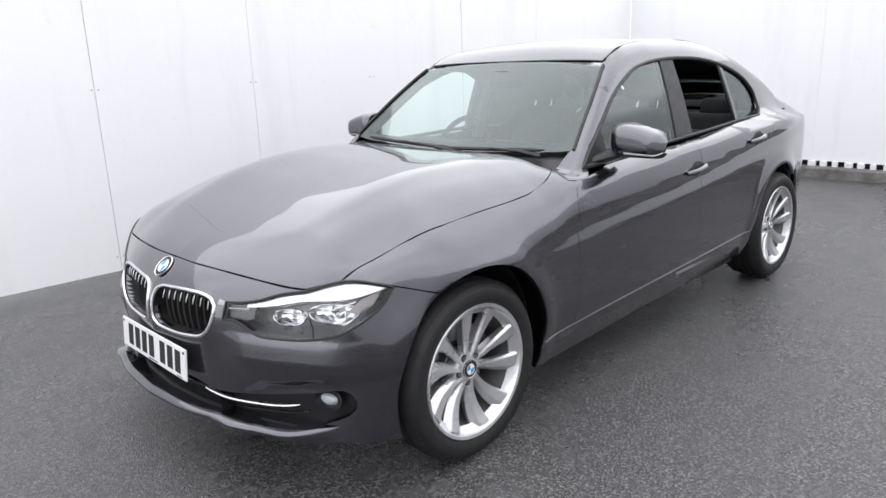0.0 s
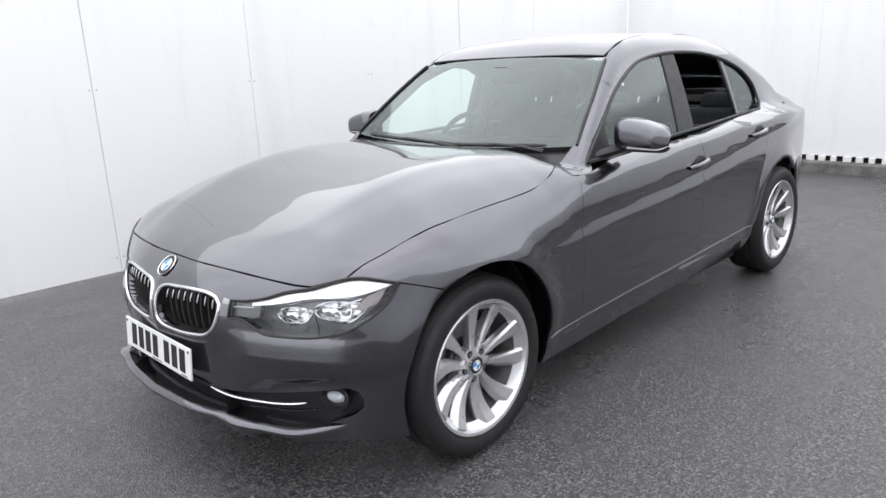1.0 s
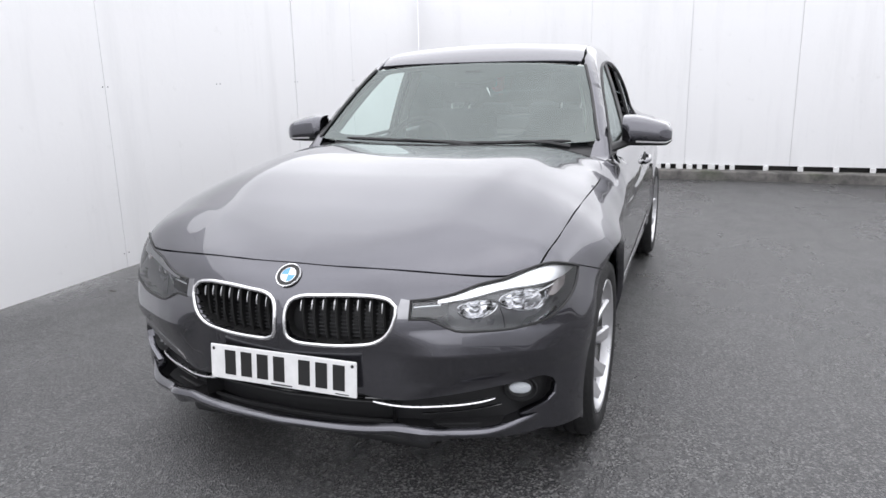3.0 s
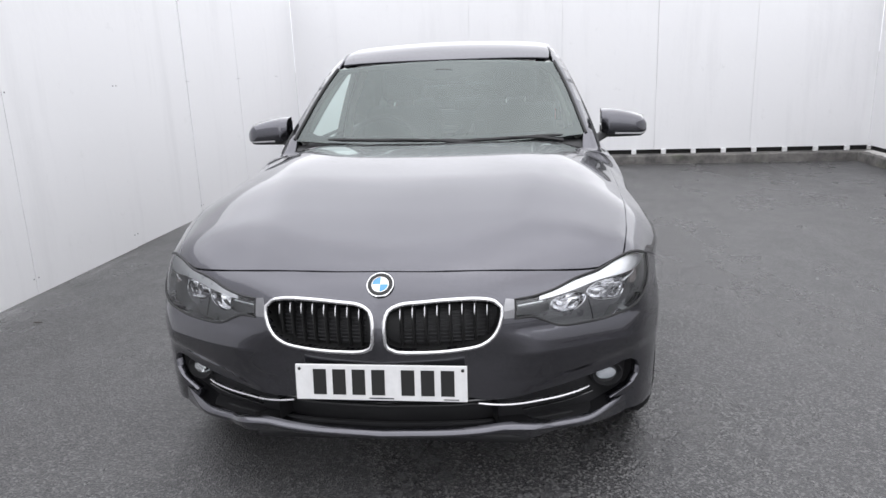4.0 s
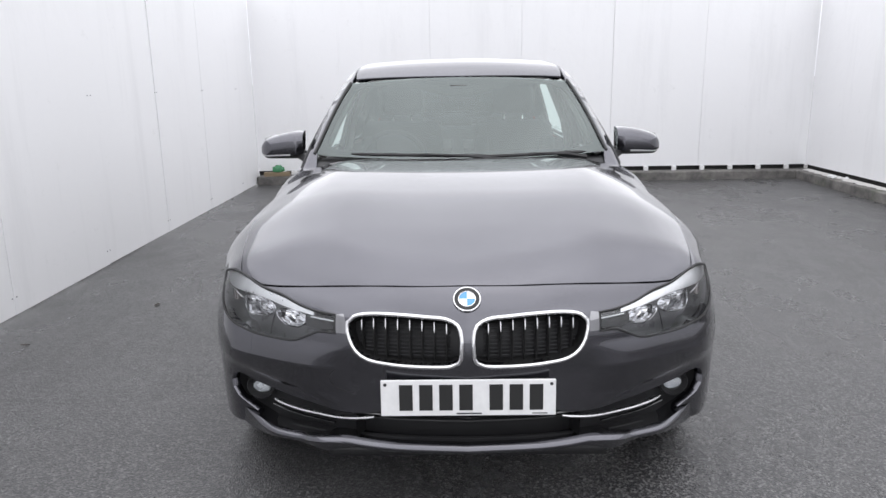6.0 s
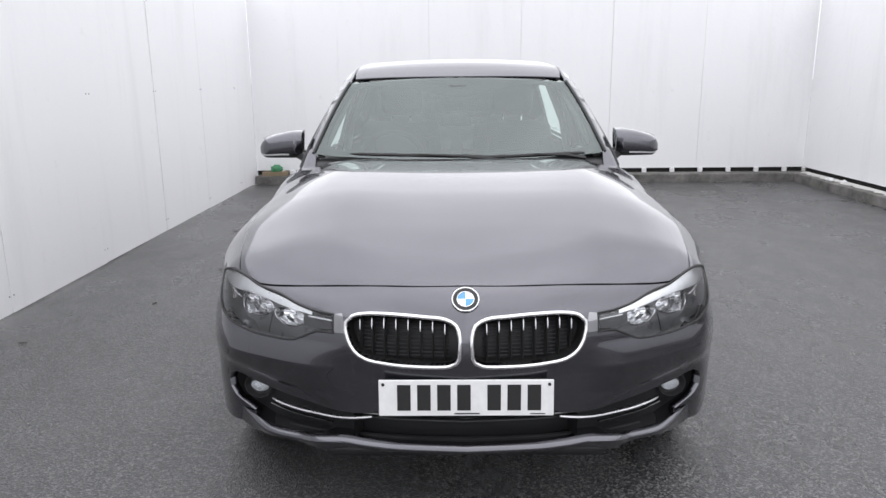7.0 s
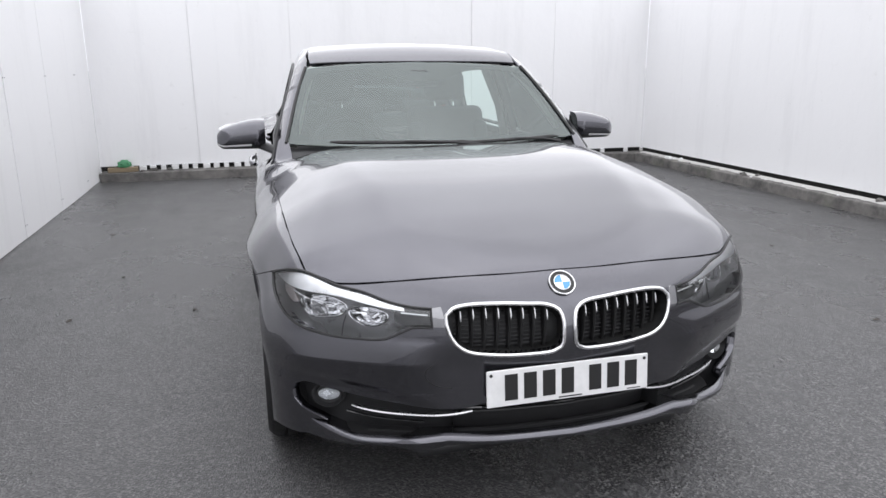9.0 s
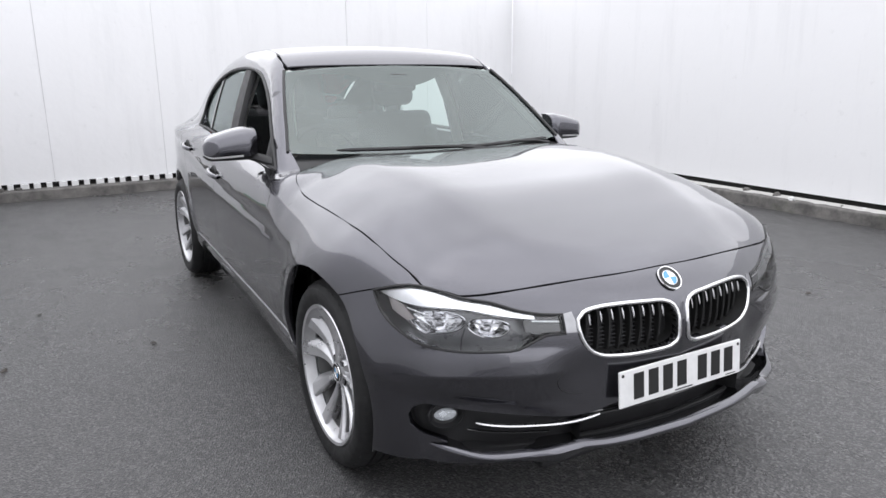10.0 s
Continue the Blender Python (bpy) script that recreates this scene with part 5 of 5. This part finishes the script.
for (y0, y1), dr in (((2.285, 2.480), doors[:2]), ((3.035, 3.225), doors[2:])):
    zc = float(crease_z((y0 + y1) / 2)) + 0.006
    pts = [(y0 + (y1 - y0) * k / 8, zc - 0.009 + 0.022 * k / 8) for k in range(9)]
    rise = [0.004, 0.016, 0.024, 0.027, 0.028, 0.027, 0.024, 0.016, 0.004]
    hs = both("door_handle", lambda: tube([side_point(y, z, r) for (y, z), r in zip(pts, rise)], [0.010, 0.013, 0.013, 0.013, 0.013, 0.013, 0.013, 0.013, 0.010], 10, flat=1.0), PAINT, dr, "body-coloured pull handle")
    ym = y0 + 0.62 * (y1 - y0)
    # a flat near-black oval on the door paints the shade of the grip recess
    cup = outline([(ym + 0.058 * math.cos(a), zc + 0.002 + 0.037 * math.sin(a)) for a in [2 * math.pi * k / 16 for k in range(17)]], step=0.02)
    for s, h in zip(LR, hs):
        panel("handle_cup_shade", cup, side_chart, INK, h, sides=(s,), lift=0.0035, rim=0.004, grid=0.012)

# aerial fin
bm = bmesh.new()
rows = []
for k in range(9):
    t = k / 8
    y, h, w = 3.16 + 0.15 * t, 0.045 * math.sin(math.pi * min(t * 0.62, 0.5)) * (1 - 0.15 * t), 0.022 * (0.3 + math.sin(math.pi * (0.15 + 0.75 * t)))
    zz = on_top(0, y) - 0.004
    rows.append([bm.verts.new((sx * w, y, zz)) for sx in (-1, 1)] + [bm.verts.new((w * 0.35, y, zz + h + 0.004)), bm.verts.new((-w * 0.35, y, zz + h + 0.004))])
for a, b in zip(rows, rows[1:]):
    for j in range(4):
        bm.faces.new((a[j], a[(j + 1) % 4], b[(j + 1) % 4], b[j]))
bm.faces.new(rows[0])
bm.faces.new(rows[-1])
part("aerial_fin", bm, PAINT, car, "small roof aerial fin", smooth=True)

# ---- inside the car ----
panel("headlining", outline([(0.0, 2.02), (0.5, 2.07)], [(0.5, 2.07), (0.5, 3.38)], [(0.5, 3.38), (0, 3.43)], [(0, 3.43), (-0.5, 3.38)], [(-0.5, 3.38), (-0.5, 2.07)], [(-0.5, 2.07), (0, 2.02)], step=0.06), top_chart, LINER, car, lift=-0.035, rim=0.0, grid=0.1)
card_f = outline([(1.50, 0.30), (2.44, 0.33)], [(2.44, 0.33), (2.44, 0.955)], [(2.44, 0.955), (1.60, 0.925)], [(1.60, 0.925), (1.50, 0.30)], step=0.06)
card_r = outline([(2.52, 0.33), (3.14, 0.36)], [(3.14, 0.36), (3.36, 0.985)], [(3.36, 0.985), (2.52, 0.958)], [(2.52, 0.958), (2.52, 0.33)], step=0.06)
for c in (card_f, card_r):
    panel("door_card", c, side_chart, DASH, car, sides=LR, lift=-0.075, rim=0.0, grid=0.1, f=solid_lower)
both("pillar_lining", lambda: tube([p + Vector((-0.030, 0.035, -0.012)) for p in edge3], 0.022, 8), LINER, car, "pale inner pillar trim")
both("centre_pillar_lining", lambda: tube([(0.690, 2.50, 0.90), (0.650, 2.51, 1.10), (0.555, 2.52, 1.335)], [0.05, 0.045, 0.05], 8, flat=0.5, up=(1, 0, 0)), LINER, car, "pale inner pillar trim")


def make_dash():
    bm = bmesh.new()
    prof = [(1.47, 0.90), (1.52, 0.955), (1.66, 0.968), (1.80, 0.955), (1.86, 0.915), (1.87, 0.80), (1.80, 0.62), (1.50, 0.60)]
    rows = []
    for k in range(17):
        x = -0.70 + 1.40 * k / 16
        swell = 0.030 * math.exp(-((x + 0.37) / 0.16) ** 2)
        rows.append([bm.verts.new((x, y + 0.20 * x * x * (1 if y < 1.6 else 0.3), z + (swell if 1.6 < y < 1.88 else 0))) for y, z in prof])
    for a, b in zip(rows, rows[1:]):
        for j in range(8):
            bm.faces.new((a[j], a[(j + 1) % 8], b[(j + 1) % 8], b[j]))
    bm.faces.new(rows[0])
    bm.faces.new(rows[-1])
    return bm


part("dashboard", make_dash(), DASH, car, "dark moulded dashboard", smooth=True)
mw = pose(-0.37, 2.02, 0.90, 62, 0, 0)
sw = part("steering_wheel", tube([(0.185 * math.cos(a), 0.185 * math.sin(a), 0) for a in [2 * math.pi * k / 36 for k in range(36)]], 0.015, 8, closed=True), DASH, car, "dark three-spoke steering wheel", smooth=True, m=mw)
part("wheel_boss", box(-0.075, 0.075, -0.06, 0.055, -0.03, 0.012, 0.02), DASH, sw, smooth=True, m=mw)
for a in (8, 172, 270):
    part("wheel_spoke", tube([(0.06 * math.cos(radians(a)), 0.06 * math.sin(radians(a)), -0.005), (0.178 * math.cos(radians(a)), 0.178 * math.sin(radians(a)), 0)], 0.016, 6, flat=0.5), DASH, sw, smooth=True, m=mw)
part("steering_column", tube([(-0.37, 1.80, 0.80), (-0.37, 2.0, 0.892)], 0.045, 10), DASH, car, smooth=True)


def seat(x, y, w=0.50, name="front_seat"):
    st = part(name, box(x - w / 2, x + w / 2, y - 0.50, y + 0.02, 0.36, 0.52, 0.05, 3), CLOTH, car, "dark cloth car seat with headrest", smooth=True)
    part("backrest", box(-w / 2, w / 2, -0.065, 0.065, 0.0, 0.63, 0.055, 3), CLOTH, st, smooth=True, m=pose(x, y, 0.48, -16, 0, 0))
    for sx in LR:
        part("bolster", box(-0.05, 0.05, -0.10, 0.05, 0.03, 0.52, 0.04, 3), CLOTH, st, smooth=True, m=pose(x + sx * (w / 2 - 0.04), y, 0.48, -16, 0, 0))
        part("headrest_post", tube([(sx * 0.06, 0, 0.60), (sx * 0.06, 0, 0.70)], 0.006, 8), CHROME, st, m=pose(x, y, 0.48, -16, 0, 0))
    part("headrest", box(-0.135, 0.135, -0.055, 0.055, 0.665, 0.855, 0.05, 3), CLOTH, st, smooth=True, m=pose(x, y, 0.48, -14, 0, 0))


seat(0.36, 2.58)
seat(-0.36, 2.58)
bench = part("rear_bench", box(-0.62, 0.62, 2.92, 3.42, 0.38, 0.53, 0.05, 3), CLOTH, car, "dark cloth rear bench", smooth=True)
part("backrest", box(-0.62, 0.62, -0.07, 0.07, 0, 0.56, 0.06, 3), CLOTH, bench, smooth=True, m=pose(0, 3.40, 0.48, -24, 0, 0))
for x in (-0.38, 0, 0.38):
    part("headrest", box(x - 0.12, x + 0.12, -0.05, 0.05, 0.53, 0.66, 0.04, 3), CLOTH, bench, smooth=True, m=pose(0, 3.40, 0.48, -24, 0, 0))
part("parcel_shelf", box(-0.60, 0.60, 3.58, 4.02, 0.955, 0.985, 0.01), DASH, car)
rv = part("rear_view_mirror", box(-0.115, 0.115, -0.022, 0.018, -0.032, 0.036, 0.018, 3), GLOSS_BLACK, car, "black interior mirror", smooth=True, m=pose(0.0, 1.975, 1.262, 10, 0, 0))
part("sensor_housing", box(-0.055, 0.055, 1.925, 2.02, 1.272, 1.318, 0.015, 2), BLACK, car, smooth=True)
for sx in LR:
    part("sun_visor", box(sx * 0.30 - 0.18, sx * 0.30 + 0.18, -0.085, 0.085, -0.008, 0.008, 0.007, 2), LINER, car, smooth=True, m=pose(0, 2.10, 1.365, 12, 0, 0))

# ---- small things in the yard ----
def packers():
    wall = bpy.data.objects["wall_back"]
    x = WALL_L + 0.32
    k = 0
    while x < RIGHT - 0.1:
        if x < 1.4 or k % 3 == 0:
            w = 0.058 + 0.012 * ((k * 5) % 3)
            part("packer", box(x, x + w, BACK - 0.035, BACK - 0.003, 0.1125, 0.169, 0.003, 1), WHITE_P, wall)
        x += 0.125
        k += 1


packers()


def joint_screws():
    for k in range(-3, 6):
        y = 0.88 + 1.19 * k
        for z in (0.12, 1.27):
            for dy in (-0.022, 0.022):
                if -2 < y < 7.6:
                    ob = part("wall_screw", lathe([(0.0045, 0.0), (0.0045, 0.003), (0.003, 0.005), (0, 0.005)], 8), DISC, bpy.data.objects["wall_left"], m=pose(WALL_L + 0.008, y + dy, z))


joint_screws()


# tow-eye cover seam on the bumper
seam = spline([(-0.405, 0.492), (-0.425, 0.470), (-0.415, 0.440), (-0.385, 0.422), (-0.345, 0.418)], 0.01)
part("tow_cover_seam", tube([front_point(abs(x), z, 0.0003) * 1.0 for x, z in seam], 0.0013, 5), BLACK, car, m=FLIP)


def build_corner_rubbish():
    """Bits left on the kerb in the corner."""
    z = 0.1122
    tagged(part("timber_offcut", box(-0.17, 0.17, -0.045, 0.045, 0, 0.055, 0.004, 1), WOOD, m=pose(WALL_L + 0.27, KERB_B + 0.075, z, 0, 0, 6)), "weathered timber offcut lying on the kerb", "timber")
    bm = bmesh.new()
    bmesh.ops.create_icosphere(bm, subdivisions=3, radius=1)
    for v in bm.verts:
        d = 1 + 0.35 * noise.noise(v.co * 2.3) + 0.15 * noise.noise(v.co * 6)
        v.co = Vector((0.075 * v.co.x, 0.05 * v.co.y, 0.055 * v.co.z)) * d
        v.co.z = max(v.co.z, -0.035)
    tagged(part("plastic_bag", bm, LEAF, smooth=True, m=pose(WALL_L + 0.29, KERB_B + 0.075, z + 0.055 + 0.035, 0, 0, 20)), "crumpled green plastic bag on the timber", "bag")
    for i, (dx, dy, r) in enumerate(((0.62, 0.07, 0.040), (0.80, 0.09, 0.030), (0.49, 0.05, 0.022))):
        tagged(part("brick_piece", box(-r, r, -r * 0.7, r * 0.7, 0, r * 0.9, r * 0.15, 1), CONCRETE, m=pose(WALL_L + dx, KERB_B + dy, z, 0, 0, 35 * i)), "broken grey brick piece on the kerb", "rubble", "kerb rubble")


def build_kerb_rubble():
    rng = random.Random(5)
    for i in range(16):
        y = 2.0 + 4.8 * rng.random()
        r = 0.012 + 0.03 * rng.random() ** 2
        bm = bmesh.new()
        bmesh.ops.create_icosphere(bm, subdivisions=2, radius=r)
        for v in bm.verts:
            v.co *= 1 + 0.5 * noise.noise(v.co * (1.4 / r) + Vector((i, 0, 0)))
            v.co.z = max(v.co.z * 0.7, -r * 0.4)
        tagged(part("stone_chip", bm, WHITE_P if i % 3 else CONCRETE, m=pose(KERB_R + 0.03 + 0.14 * rng.random(), y, 0.1122 + r * 0.4)), "pale stone chip lying on the kerb", "rubble", "kerb rubble")


def build_leaves():
    rng = random.Random(11)
    for x, y in ((-1.9, 2.25), (-1.25, 2.3), (-1.75, 3.1), (-2.3, 1.6), (2.3, 1.1), (1.9, 0.2), (-2.0, 4.4), (2.9, 2.6), (1.3, -0.6)):
        bm = bmesh.new()
        L, W = 0.03 + 0.02 * rng.random(), 0.011 + 0.006 * rng.random()
        rows = []
        for k in range(6):
            t = k / 5
            w = W * math.sin(math.pi * (0.08 + 0.84 * t))
            lift = 0.006 * t * t
            rows.append([bm.verts.new((-w, L * t, 0.002 + lift + 0.003)), bm.verts.new((0, L * t, 0.002 + lift)), bm.verts.new((w, L * t, 0.002 + lift + 0.003))])
        for a, b in zip(rows, rows[1:]):
            for j in (0, 1):
                bm.faces.new((a[j], a[j + 1], b[j + 1], b[j]))
        tagged(part("fallen_leaf", bm, DEBRIS, m=pose(x, y, 0, 0, 0, 360 * rng.random())), "dark wet fallen leaf on the asphalt", "leaf", "fallen leaves")


build_corner_rubbish()
build_kerb_rubble()
build_leaves()
